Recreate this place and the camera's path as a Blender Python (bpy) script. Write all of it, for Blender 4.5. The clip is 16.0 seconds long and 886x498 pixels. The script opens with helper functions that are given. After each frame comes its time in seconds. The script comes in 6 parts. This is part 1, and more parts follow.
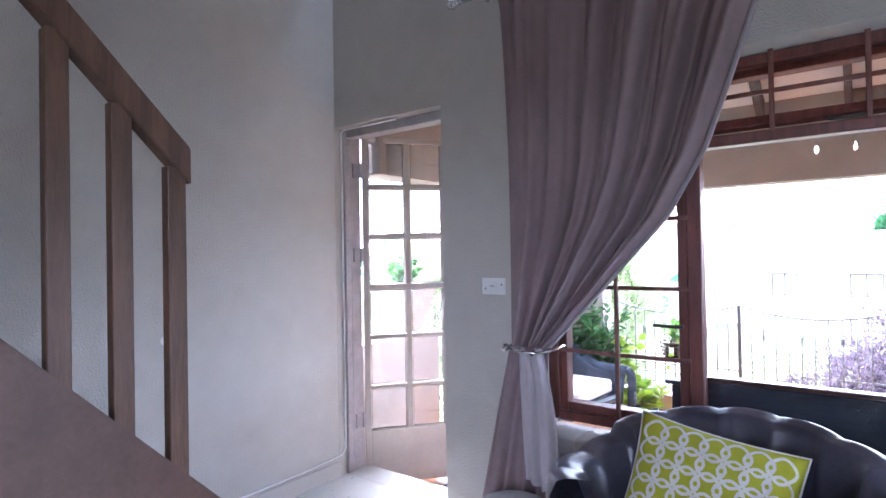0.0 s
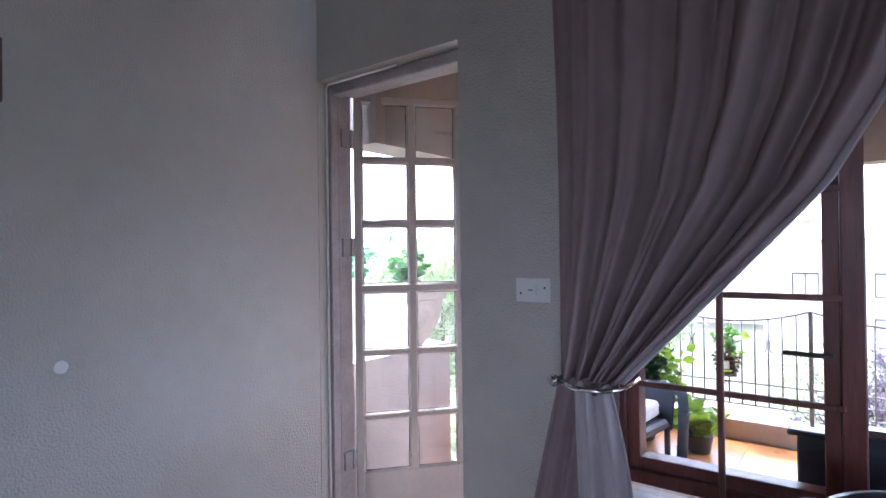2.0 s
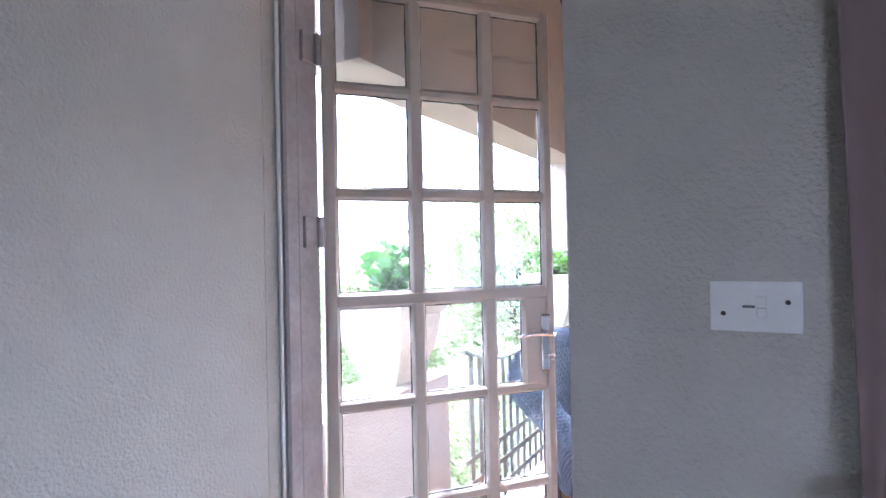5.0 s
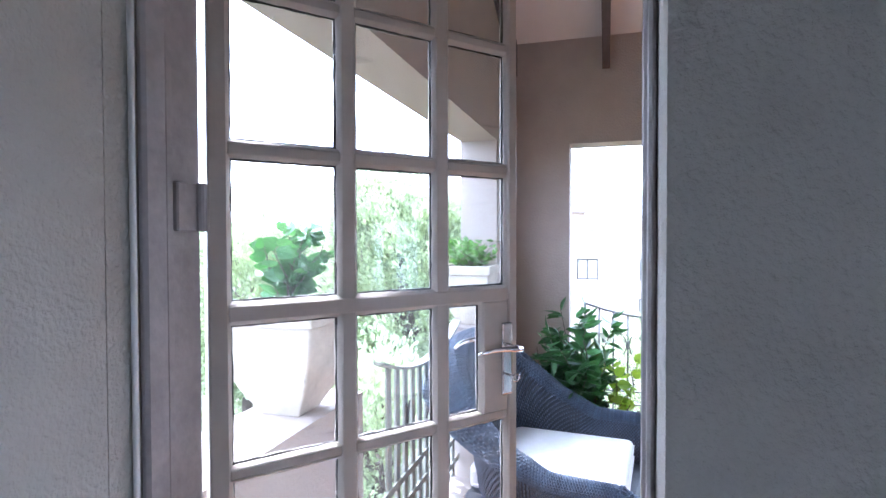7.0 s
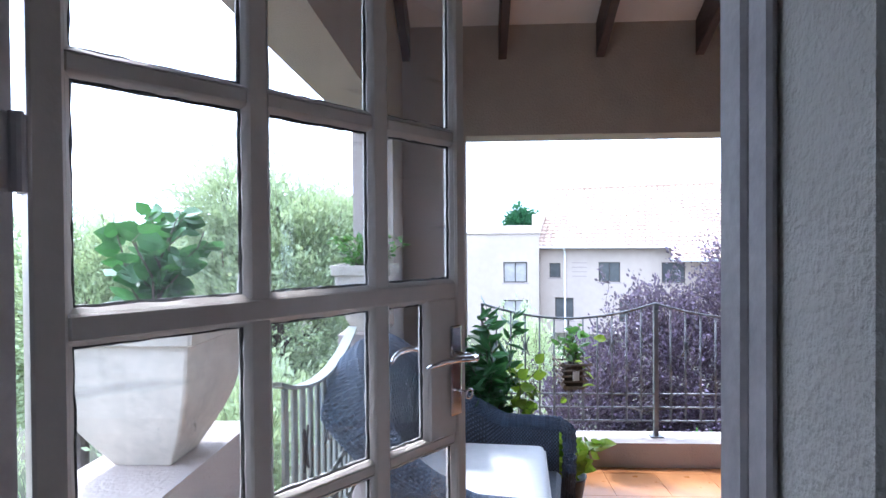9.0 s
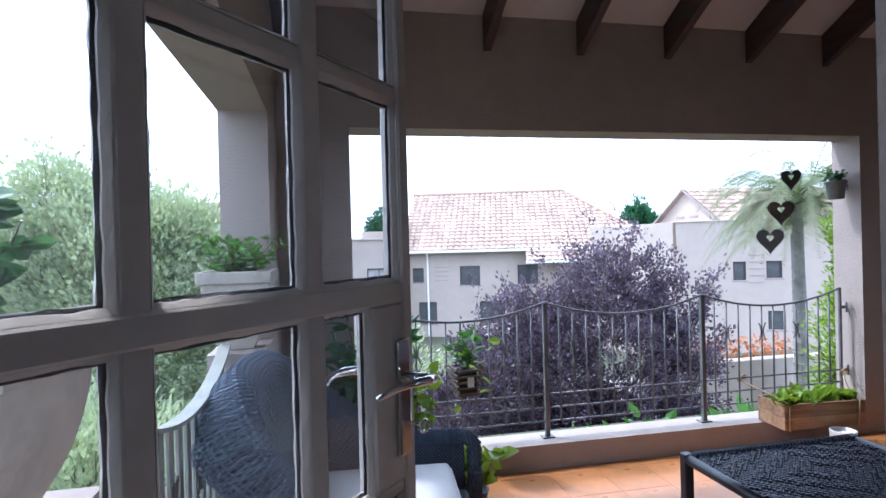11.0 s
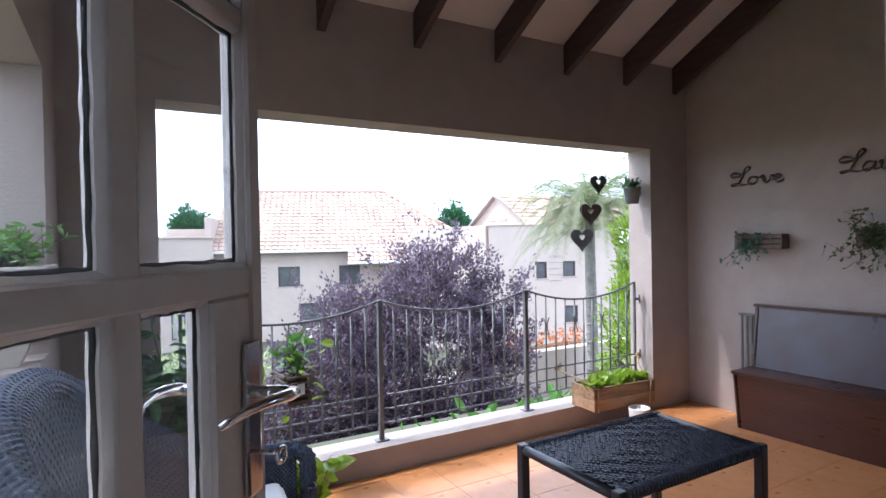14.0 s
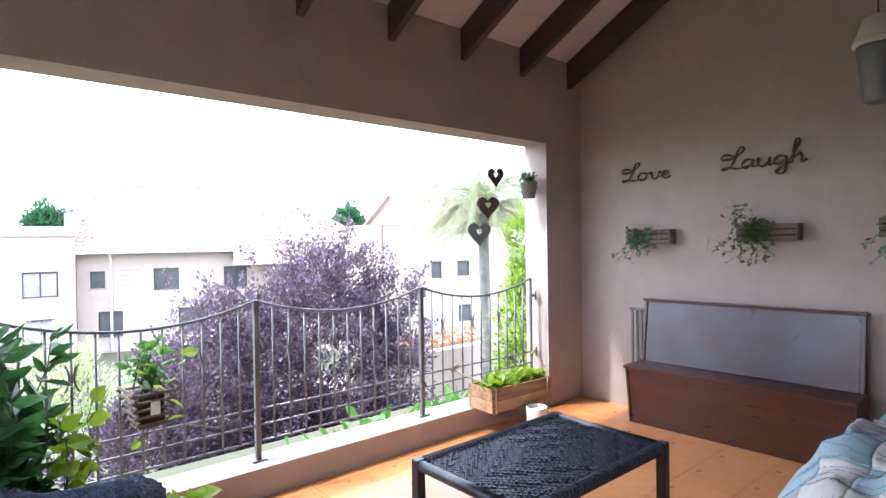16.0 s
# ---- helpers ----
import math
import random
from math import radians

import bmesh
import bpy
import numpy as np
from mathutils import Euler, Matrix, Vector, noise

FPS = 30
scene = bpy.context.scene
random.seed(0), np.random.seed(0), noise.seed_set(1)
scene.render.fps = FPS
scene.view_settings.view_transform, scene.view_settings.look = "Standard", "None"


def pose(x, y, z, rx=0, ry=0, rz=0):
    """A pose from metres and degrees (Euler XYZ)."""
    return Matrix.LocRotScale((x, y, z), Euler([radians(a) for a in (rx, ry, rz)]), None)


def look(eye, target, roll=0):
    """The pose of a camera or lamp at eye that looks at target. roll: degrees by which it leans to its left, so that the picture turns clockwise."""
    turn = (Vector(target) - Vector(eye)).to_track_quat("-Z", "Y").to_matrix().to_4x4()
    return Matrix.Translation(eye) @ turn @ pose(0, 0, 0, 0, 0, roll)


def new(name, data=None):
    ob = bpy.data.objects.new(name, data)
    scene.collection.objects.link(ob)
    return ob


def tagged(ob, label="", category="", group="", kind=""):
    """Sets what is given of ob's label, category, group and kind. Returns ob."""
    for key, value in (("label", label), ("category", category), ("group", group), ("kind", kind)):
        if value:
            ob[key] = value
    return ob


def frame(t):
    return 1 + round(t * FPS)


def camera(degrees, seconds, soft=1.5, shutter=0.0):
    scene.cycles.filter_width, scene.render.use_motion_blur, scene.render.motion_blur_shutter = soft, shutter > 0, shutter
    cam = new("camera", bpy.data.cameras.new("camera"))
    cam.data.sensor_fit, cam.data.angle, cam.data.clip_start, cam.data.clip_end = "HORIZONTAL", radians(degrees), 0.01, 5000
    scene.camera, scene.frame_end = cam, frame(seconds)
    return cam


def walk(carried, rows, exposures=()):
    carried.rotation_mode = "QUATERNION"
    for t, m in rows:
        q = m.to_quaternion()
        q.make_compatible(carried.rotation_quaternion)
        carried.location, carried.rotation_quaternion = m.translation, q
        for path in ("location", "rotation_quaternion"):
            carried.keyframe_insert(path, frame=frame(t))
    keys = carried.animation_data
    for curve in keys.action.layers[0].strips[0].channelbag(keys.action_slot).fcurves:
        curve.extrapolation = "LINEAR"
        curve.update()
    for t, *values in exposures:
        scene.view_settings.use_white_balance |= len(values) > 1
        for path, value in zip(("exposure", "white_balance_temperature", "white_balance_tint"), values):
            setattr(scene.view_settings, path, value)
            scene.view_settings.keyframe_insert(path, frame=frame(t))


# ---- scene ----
import itertools

EXPOSURES = ((0.0, 3.35, 5700, 21), (1.5, 2.8, 5650, 21), (2.5, 2.45, 5650, 20), (3.5, 2.85, 5650, 20), (4.2, 3.05, 5650, 19), (6.5, 2.75, 5550, 15), (7.0, 2.4, 5500, 14), (8.5, 1.6, 5450, 12),
             (11.0, 0.7, 5450, 12), (12.5, 0.43, 5500, 13), (13.5, 0.75, 5750, 13), (14.5, 1.2, 5950, 14), (16.0, 1.8, 6100, 14))
cam = camera(77.0, 16.0)
PATH = [
    (0, (0.108, 0.158, 1.337), (-1.094, 1.757, 1.358), -1.00),
    (0.5, (0.036, 0.304, 1.327), (-1.190, 1.884, 1.349), -0.99),
    (1, (-0.083, 0.460, 1.328), (-1.324, 2.029, 1.350), -0.87),
    (1.5, (-0.236, 0.606, 1.313), (-1.464, 2.185, 1.330), -1.06),
    (2, (-0.407, 0.773, 1.313), (-1.627, 2.359, 1.326), -0.74),
    (2.5, (-0.569, 0.917, 1.295), (-1.779, 2.509, 1.305), -0.94),
    (3, (-0.739, 1.043, 1.297), (-1.931, 2.649, 1.310), -0.94),
    (3.5, (-0.873, 1.135, 1.280), (-2.034, 2.764, 1.295), -0.94),
    (4, (-1.019, 1.256, 1.275), (-2.151, 2.904, 1.291), -0.94),
    (6.5, (-1.655, 1.696, 1.286), (-2.326, 3.580, 1.263), -0.69),
    (7, (-1.708, 1.808, 1.288), (-2.279, 3.724, 1.246), -0.16),
    (7.5, (-1.768, 1.907, 1.276), (-2.224, 3.854, 1.238), -0.27),
    (8, (-1.847, 1.981, 1.269), (-2.180, 3.953, 1.234), -0.18),
    (8.5, (-1.895, 2.024, 1.254), (-2.111, 4.012, 1.226), -0.22),
    (11, (-2.079, 2.357, 1.210), (-1.679, 4.317, 1.202), -1.51),
    (11.5, (-2.111, 2.392, 1.204), (-1.586, 4.322, 1.194), -1.56),
    (12, (-2.127, 2.417, 1.203), (-1.485, 4.312, 1.189), -1.45),
    (12.5, (-2.132, 2.449, 1.200), (-1.385, 4.304, 1.182), -1.23),
    (13, (-2.128, 2.475, 1.198), (-1.294, 4.292, 1.180), -1.13),
    (13.5, (-2.121, 2.503, 1.189), (-1.203, 4.279, 1.172), -1.18),
    (14, (-2.101, 2.545, 1.179), (-1.105, 4.279, 1.161), -1.03),
    (14.5, (-2.074, 2.592, 1.174), (-1.004, 4.282, 1.152), -0.99),
    (15, (-2.036, 2.663, 1.164), (-0.881, 4.296, 1.138), -0.74),
    (15.5, (-1.979, 2.725, 1.152), (-0.745, 4.299, 1.131), -0.86),
    (16, (-1.924, 2.773, 1.135), (-0.623, 4.291, 1.113), -0.90),
]
walk(cam, [(t, look(eye, target, roll)) for t, eye, target, roll in PATH], EXPOSURES)
# ---- light ----
SUN_DIR = Vector((-0.46, 0.28, 0.84)).normalized()
world = bpy.data.worlds.new("sky")
scene.world = world
world.use_nodes = True
wn, wl = world.node_tree.nodes, world.node_tree.links
sky = wn.new("ShaderNodeTexSky")
sky.sky_type, sky.sun_disc = "NISHITA", False
sky.sun_elevation = math.asin(SUN_DIR.z)
sky.sun_rotation = math.atan2(SUN_DIR.x, SUN_DIR.y)
sky.air_density, sky.dust_density, sky.ozone_density = 1.0, 5.0, 1.0
soft = wn.new("ShaderNodeMixRGB")
soft.inputs["Fac"].default_value = 0.75
soft.inputs["Color2"].default_value = (14.6, 16.4, 19.5, 1)
wl.new(sky.outputs["Color"], soft.inputs["Color1"])
wl.new(soft.outputs["Color"], wn["Background"].inputs["Color"])
wn["Background"].inputs["Strength"].default_value = 0.15
sun = new("sun", bpy.data.lights.new("sun", "SUN"))
sun.data.energy, sun.data.angle, sun.data.color = 2.0, radians(3), (1.0, 0.96, 0.92)
sun.matrix_world = Matrix.Translation((-8, 5, 9)) @ SUN_DIR.to_track_quat("Z", "Y").to_matrix().to_4x4()

# Added fill lamp that brightens the left wall; no window is known there.
side_fill = new("garden_window_daylight", bpy.data.lights.new("garden_window_daylight", "AREA"))
side_fill.data.shape, side_fill.data.size, side_fill.data.size_y, side_fill.data.energy, side_fill.data.color = "RECTANGLE", 1.25, 0.95, 4.4, (0.62, 0.83, 1.0)
side_fill.data.spread = radians(85)
side_fill.matrix_world = look((4.28, 1.65, 0.80), (0, 1.45, -1.5))

# Added fill lamp behind the camera for the front wall, in an invented opening.
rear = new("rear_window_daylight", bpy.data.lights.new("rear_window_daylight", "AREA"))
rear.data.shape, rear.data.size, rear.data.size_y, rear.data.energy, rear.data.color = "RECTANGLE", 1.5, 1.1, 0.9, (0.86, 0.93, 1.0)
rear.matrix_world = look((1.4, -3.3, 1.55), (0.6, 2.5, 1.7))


# ---- materials ----
def mat(name, color, rough=0.7, var=0.12, scale=6.0, bump=0.2, bump_scale=60.0, metal=0.0, color2=None, wood=False, per_object=0.0, per_island=0.0, dist=0.004, sub=0.0):
    """Principled surface with colour varied at two scales and fine relief."""
    m = bpy.data.materials.new(name)
    m.use_nodes = True
    n, l = m.node_tree.nodes, m.node_tree.links
    b = n["Principled BSDF"]
    tc = n.new("ShaderNodeTexCoord")
    mp = n.new("ShaderNodeMapping")
    l.new(tc.outputs["Object"], mp.inputs["Vector"])
    if wood:
        mp.inputs["Scale"].default_value = wood
    big = n.new("ShaderNodeTexNoise")
    big.inputs["Scale"].default_value = scale
    big.inputs["Detail"].default_value = 5
    fine = n.new("ShaderNodeTexNoise")
    fine.inputs["Scale"].default_value = scale * 7
    fine.inputs["Detail"].default_value = 6
    for t in (big, fine):
        l.new(mp.outputs["Vector"], t.inputs["Vector"])
    mix = n.new("ShaderNodeMixRGB")
    c2 = color2 or tuple(max(0, c * (1 - 2.2 * var)) for c in color)
    mix.inputs["Color1"].default_value = (*color, 1)
    mix.inputs["Color2"].default_value = (*c2, 1)
    add = n.new("ShaderNodeMath")
    add.operation = "MULTIPLY_ADD"
    l.new(fine.outputs["Fac"], add.inputs[0])
    add.inputs[1].default_value = 0.5
    l.new(big.outputs["Fac"], add.inputs[2])
    ramp = n.new("ShaderNodeMapRange")
    ramp.inputs["From Min"].default_value, ramp.inputs["From Max"].default_value = 0.55, 0.95
    l.new(add.outputs[0], ramp.inputs["Value"])
    l.new(ramp.outputs[0], mix.inputs["Fac"])
    out = mix.outputs["Color"]
    for k, src in ((per_object, "o"), (per_island, "i")):
        if k:
            if src == "o":
                rnd = n.new("ShaderNodeObjectInfo").outputs["Random"]
            else:
                rnd = n.new("ShaderNodeNewGeometry").outputs["Random Per Island"]
            r = n.new("ShaderNodeMapRange")
            r.inputs["To Min"].default_value, r.inputs["To Max"].default_value = 1 - k, 1 + k
            l.new(rnd, r.inputs["Value"])
            hs = n.new("ShaderNodeHueSaturation")
            l.new(r.outputs[0], hs.inputs["Value"])
            l.new(out, hs.inputs["Color"])
            out = hs.outputs["Color"]
    l.new(out, b.inputs["Base Color"])
    rr = n.new("ShaderNodeMapRange")
    rr.inputs["To Min"].default_value, rr.inputs["To Max"].default_value = max(0.02, rough - 0.08), min(1, rough + 0.08)
    l.new(fine.outputs["Fac"], rr.inputs["Value"])
    l.new(rr.outputs[0], b.inputs["Roughness"])
    b.inputs["Metallic"].default_value = metal
    if sub:
        b.inputs["Subsurface Weight"].default_value = sub
    if bump:
        bt = n.new("ShaderNodeTexNoise")
        bt.inputs["Scale"].default_value = bump_scale
        bt.inputs["Detail"].default_value = 3
        l.new(mp.outputs["Vector"], bt.inputs["Vector"])
        bp = n.new("ShaderNodeBump")
        bp.inputs["Strength"].default_value = bump
        bp.inputs["Distance"].default_value = dist
        l.new(bt.outputs["Fac"], bp.inputs["Height"])
        l.new(bp.outputs["Normal"], b.inputs["Normal"])
    return m


def glass_mat(name, tint=(1, 1, 1), rough=0.0):
    m = bpy.data.materials.new(name)
    m.use_nodes = True
    b = m.node_tree.nodes["Principled BSDF"]
    b.inputs["Base Color"].default_value = (*tint, 1)
    b.inputs["Transmission Weight"].default_value = 1
    b.inputs["Roughness"].default_value = rough
    b.inputs["IOR"].default_value = 1.45
    return m


def smudged_glass(name):
    """Clear glass with a thin film of dust, wiped streaks and small dried spots."""
    m = glass_mat(name, (0.97, 0.98, 0.985))
    n, l = m.node_tree.nodes, m.node_tree.links
    g = n["Principled BSDF"]
    tc = n.new("ShaderNodeTexCoord")
    dirt = []
    for scale, stretch, lo, hi, gain in ((9.0, (0.35, 1, 2.6), 0.60, 0.78, 0.30), (70.0, (1, 1, 0.45), 0.72, 0.80, 0.6), (3.0, (1, 1, 1), 0.35, 0.9, 0.16)):
        mp = n.new("ShaderNodeMapping")
        mp.inputs["Scale"].default_value = stretch
        mp.inputs["Rotation"].default_value = (0, 0.9, 0)
        l.new(tc.outputs["Object"], mp.inputs["Vector"])
        t = n.new("ShaderNodeTexNoise")
        t.inputs["Scale"].default_value = scale
        t.inputs["Detail"].default_value = 4
        l.new(mp.outputs["Vector"], t.inputs["Vector"])
        r = n.new("ShaderNodeMapRange")
        r.inputs["From Min"].default_value, r.inputs["From Max"].default_value, r.inputs["To Max"].default_value = lo, hi, gain
        l.new(t.outputs["Fac"], r.inputs["Value"])
        dirt.append(r.outputs[0])
    total = dirt[0]
    for d in dirt[1:]:
        a = n.new("ShaderNodeMath")
        a.operation = "MAXIMUM"
        l.new(total, a.inputs[0])
        l.new(d, a.inputs[1])
        total = a.outputs[0]
    df = n.new("ShaderNodeBsdfDiffuse")
    df.inputs["Color"].default_value = (0.55, 0.58, 0.62, 1)
    mx = n.new("ShaderNodeMixShader")
    l.new(total, mx.inputs["Fac"])
    l.new(g.outputs[0], mx.inputs[1])
    l.new(df.outputs[0], mx.inputs[2])
    l.new(mx.outputs[0], n["Material Output"].inputs["Surface"])
    return m


def leaf_mat(name, color, color2, rough=0.45, spread=0.35):
    m = mat(name, color, rough, scale=9, bump=0, color2=color2, per_island=spread)
    n, l = m.node_tree.nodes, m.node_tree.links
    tr = n.new("ShaderNodeBsdfTranslucent")
    tr.inputs["Color"].default_value = (color[0] * 1.5, color[1] * 1.6, color[2] * 1.1, 1)
    ms = n.new("ShaderNodeMixShader")
    ms.inputs["Fac"].default_value = 0.3
    l.new(n["Principled BSDF"].outputs[0], ms.inputs[1])
    l.new(tr.outputs[0], ms.inputs[2])
    l.new(ms.outputs[0], n["Material Output"].inputs["Surface"])
    return m


M = dict(
    plaster_in=mat("grey_plaster", (0.56, 0.535, 0.49), 0.75, 0.05, 1.3, 1.0, 120, dist=0.006),
    plaster_out=mat("taupe_plaster", (0.44, 0.37, 0.325), 0.8, 0.07, 1.1, 0.7, 90, dist=0.006),
    ceiling=mat("white_board", (0.68, 0.62, 0.60), 0.75, 0.05, 0.8, 0.15, 40),
    rafter=mat("dark_stained_wood", (0.075, 0.045, 0.045), 0.5, 0.2, 4, 0.3, 60, wood=(6, 0.7, 6)),
    terracotta=mat("terracotta", (0.64, 0.275, 0.10), 0.3, 0.10, 2, 0.15, 60, per_object=0.05),
    grout=mat("grout", (0.60, 0.27, 0.11), 0.9, 0.15, 10, 0.4, 120),
    tile_in=mat("pale_floor_tile", (0.62, 0.62, 0.60), 0.3, 0.05, 3, 0.05, 40, per_object=0.05),
    paint=mat("cream_gloss_paint", (0.57, 0.515, 0.46), 0.35, 0.06, 5, 0.5, 45, dist=0.002),
    frame_paint=mat("aged_grey_paint", (0.44, 0.41, 0.415), 0.5, 0.12, 8, 0.7, 35, dist=0.003),
    redwood=mat("varnished_meranti", (0.19, 0.06, 0.045), 0.35, 0.2, 5, 0.25, 50, wood=(8, 8, 0.8)),
    bar_wood=mat("stained_bar", (0.22, 0.09, 0.07), 0.45, 0.2, 5, 0.2, 50, wood=(6, 6, 1)),
    stair_wood=mat("brown_stair_wood", (0.155, 0.075, 0.042), 0.45, 0.25, 3, 0.3, 40, wood=(7, 7, 0.7)),
    stringer=mat("dark_stringer", (0.13, 0.065, 0.045), 0.5, 0.15, 3, 0.15, 40, wood=(1, 3, 3)),
    bench=mat("polished_dark_wood", (0.09, 0.031, 0.019), 0.3, 0.2, 1.2, 0.12, 30, wood=(4, 0.6, 4)),
    # Worn reddish wood; the bluish grey is a reflection put into the colour.
    bench_worn_sheen=mat("worn_dark_wood", (0.085, 0.082, 0.105), 0.3, 0.25, 0.75, 0.12, 25, color2=(0.075, 0.034, 0.032)),
    slate=mat("blue_black_painted_wood", (0.035, 0.04, 0.055), 0.35, 0.3, 3, 0.15, 30, wood=(0.6, 4, 4)),
    glass=glass_mat("clear_glass", (0.97, 0.985, 0.98)),
    door_glass=smudged_glass("smudged_door_glass"),
    chrome=mat("chrome", (0.75, 0.75, 0.76), 0.12, 0.03, 5, 0, metal=1.0),
    steel=mat("grey_steel", (0.20, 0.20, 0.205), 0.42, 0.15, 12, 0.3, 80, metal=0.4),
    iron=mat("dark_iron", (0.085, 0.075, 0.07), 0.5, 0.2, 12, 0.4, 80, metal=0.3),
    fence=mat("sage_grey_metal", (0.34, 0.35, 0.31), 0.55, 0.1, 9, 0.3, 60),
    curtain=mat("mauve_cloth", (0.30, 0.222, 0.228), 0.85, 0.06, 3, 0.3, 500, dist=0.001),
    lining=mat("pale_lining", (0.52, 0.48, 0.50), 0.9, 0.05, 4, 0.3, 500, dist=0.001),
    leather=mat("navy_leather", (0.062, 0.06, 0.085), 0.34, 0.15, 6, 0.3, 90),
    # Charcoal wicker; its blue is glare of the door glass mixed into the colour.
    wicker=mat("blue_wicker", (0.085, 0.115, 0.17), 0.45, 0.2, 15, 0.5, 90, per_island=0.3),
    wicker_dark=mat("charcoal_wicker", (0.035, 0.04, 0.055), 0.55, 0.2, 15, 0.5, 90),
    cushion=mat("white_cushion", (0.78, 0.76, 0.74), 0.9, 0.05, 4, 0.4, 300, dist=0.001),
    cord=mat("black_cord", (0.018, 0.023, 0.045), 0.5, 0.2, 20, 0.4, 200, per_island=0.35),
    black=mat("black_paint", (0.025, 0.025, 0.032), 0.4, 0.1, 10, 0.2, 80),
    pot=mat("cream_fibre_pot", (0.60, 0.54, 0.45), 0.8, 0.12, 7, 0.6, 60),
    grime=mat("dark_perished_putty", (0.10, 0.09, 0.08), 0.9, 0.2, 20, 0.8, 90),
    soil=mat("soil", (0.05, 0.035, 0.025), 0.95, 0.2, 20, 0.8, 90),
    crate=mat("pine", (0.47, 0.28, 0.15), 0.6, 0.2, 4, 0.3, 60, wood=(1, 8, 8), per_object=0.15),
    oldwood=mat("weathered_wood", (0.20, 0.15, 0.115), 0.8, 0.25, 6, 0.6, 60, wood=(5, 1, 5), per_object=0.2),
    rope=mat("rope", (0.45, 0.33, 0.2), 0.9, 0.15, 30, 0.8, 200),
    plastic=mat("white_plastic", (0.86, 0.86, 0.85), 0.35, 0.03, 6, 0),
    tin=mat("galvanised_tin", (0.19, 0.20, 0.20), 0.45, 0.12, 8, 0.2, 50, metal=0.3),
    rust=mat("rusty_tin", (0.15, 0.105, 0.085), 0.6, 0.25, 14, 0.3, 60, metal=0.4),
    mat_blue=mat("blue_mat", (0.03, 0.055, 0.12), 0.95, 0.15, 20, 0.8, 200),
    lime=mat("lime_cloth", (0.42, 0.42, 0.02), 0.9, 0.08, 6, 0.3, 400, dist=0.001),
    patch_blue=mat("pale_blue_cloth", (0.34, 0.47, 0.50), 0.9, 0.08, 6, 0.4, 300, dist=0.001),
    patch_ink=mat("ink_blue_thread", (0.06, 0.10, 0.13), 0.9, 0.1, 20, 0),
    patch_grey=mat("grey_cloth", (0.42, 0.42, 0.44), 0.9, 0.1, 9, 0.4, 300, dist=0.001),
    patch_cream=mat("cream_cloth", (0.70, 0.68, 0.62), 0.9, 0.08, 6, 0.4, 300, dist=0.001),
    house=mat("house_plaster", (0.46, 0.385, 0.325), 0.85, 0.05, 0.5, 0.2, 20),
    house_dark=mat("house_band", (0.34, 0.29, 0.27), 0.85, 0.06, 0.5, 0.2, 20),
    roof_tile=mat("clay_roof_tile", (0.46, 0.33, 0.25), 0.8, 0.12, 0.7, 0.3, 30, per_island=0.2),
    pane_dark=mat("far_pane", (0.11, 0.115, 0.12), 0.1, 0.1, 1, 0),
    pane_pale=mat("far_pane_with_blind", (0.42, 0.40, 0.38), 0.15, 0.1, 1, 0),
    ground=mat("garden_ground", (0.06, 0.075, 0.035), 0.95, 0.3, 0.35, 0.5, 8, color2=(0.10, 0.085, 0.06)),
    paving=mat("pale_paving", (0.36, 0.32, 0.29), 0.85, 0.12, 0.8, 0.3, 12),
    bark=mat("bark", (0.16, 0.12, 0.10), 0.9, 0.25, 6, 0.8, 30),
    palm_bark=mat("palm_bark", (0.30, 0.28, 0.25), 0.9, 0.2, 5, 0.8, 18),
    purple=leaf_mat("purple_leaf", (0.145, 0.105, 0.165), (0.022, 0.013, 0.026), 0.3, 0.8),
    green=leaf_mat("bright_leaf", (0.10, 0.22, 0.05), (0.05, 0.13, 0.03), 0.4, 0.4),
    green_pot=leaf_mat("pot_leaf", (0.07, 0.18, 0.06), (0.04, 0.11, 0.04), 0.4, 0.4),
    green_dark=leaf_mat("dark_leaf", (0.045, 0.12, 0.04), (0.03, 0.08, 0.03), 0.35, 0.4),
    green_tree=leaf_mat("tree_leaf", (0.45, 0.49, 0.34), (0.22, 0.28, 0.16), 0.45, 0.4),
    conifer=leaf_mat("conifer_leaf", (0.04, 0.13, 0.06), (0.02, 0.08, 0.04), 0.6, 0.3),
    lime_leaf=leaf_mat("lime_leaf", (0.26, 0.36, 0.04), (0.16, 0.28, 0.04), 0.4, 0.3),
    succulent=leaf_mat("blue_succulent", (0.10, 0.20, 0.16), (0.07, 0.15, 0.11), 0.5, 0.3),
    vine=leaf_mat("olive_leaf", (0.10, 0.14, 0.06), (0.06, 0.09, 0.04), 0.5, 0.35),
    palm_leaf=leaf_mat("palm_leaf", (0.15, 0.20, 0.10), (0.22, 0.20, 0.11), 0.5, 0.4),
    flower=leaf_mat("orange_flower", (0.5, 0.16, 0.06), (0.4, 0.2, 0.1), 0.6, 0.5),
)


bulb_mat = bpy.data.materials.new("glowing_bulb")
bulb_mat.use_nodes = True
bb_ = bulb_mat.node_tree.nodes["Principled BSDF"]
bb_.inputs["Emission Color"].default_value = (1.0, 0.86, 0.66, 1)
bb_.inputs["Emission Strength"].default_value = 25


# ---- mesh tools ----
def thing(name, loc=(0, 0, 0), label="", category="", group="", rz=0.0, kind=""):
    ob = new(name)
    ob.empty_display_size = 0.1
    ob.matrix_basis = pose(*loc, 0, 0, rz)
    return tagged(ob, label, category, group, kind)


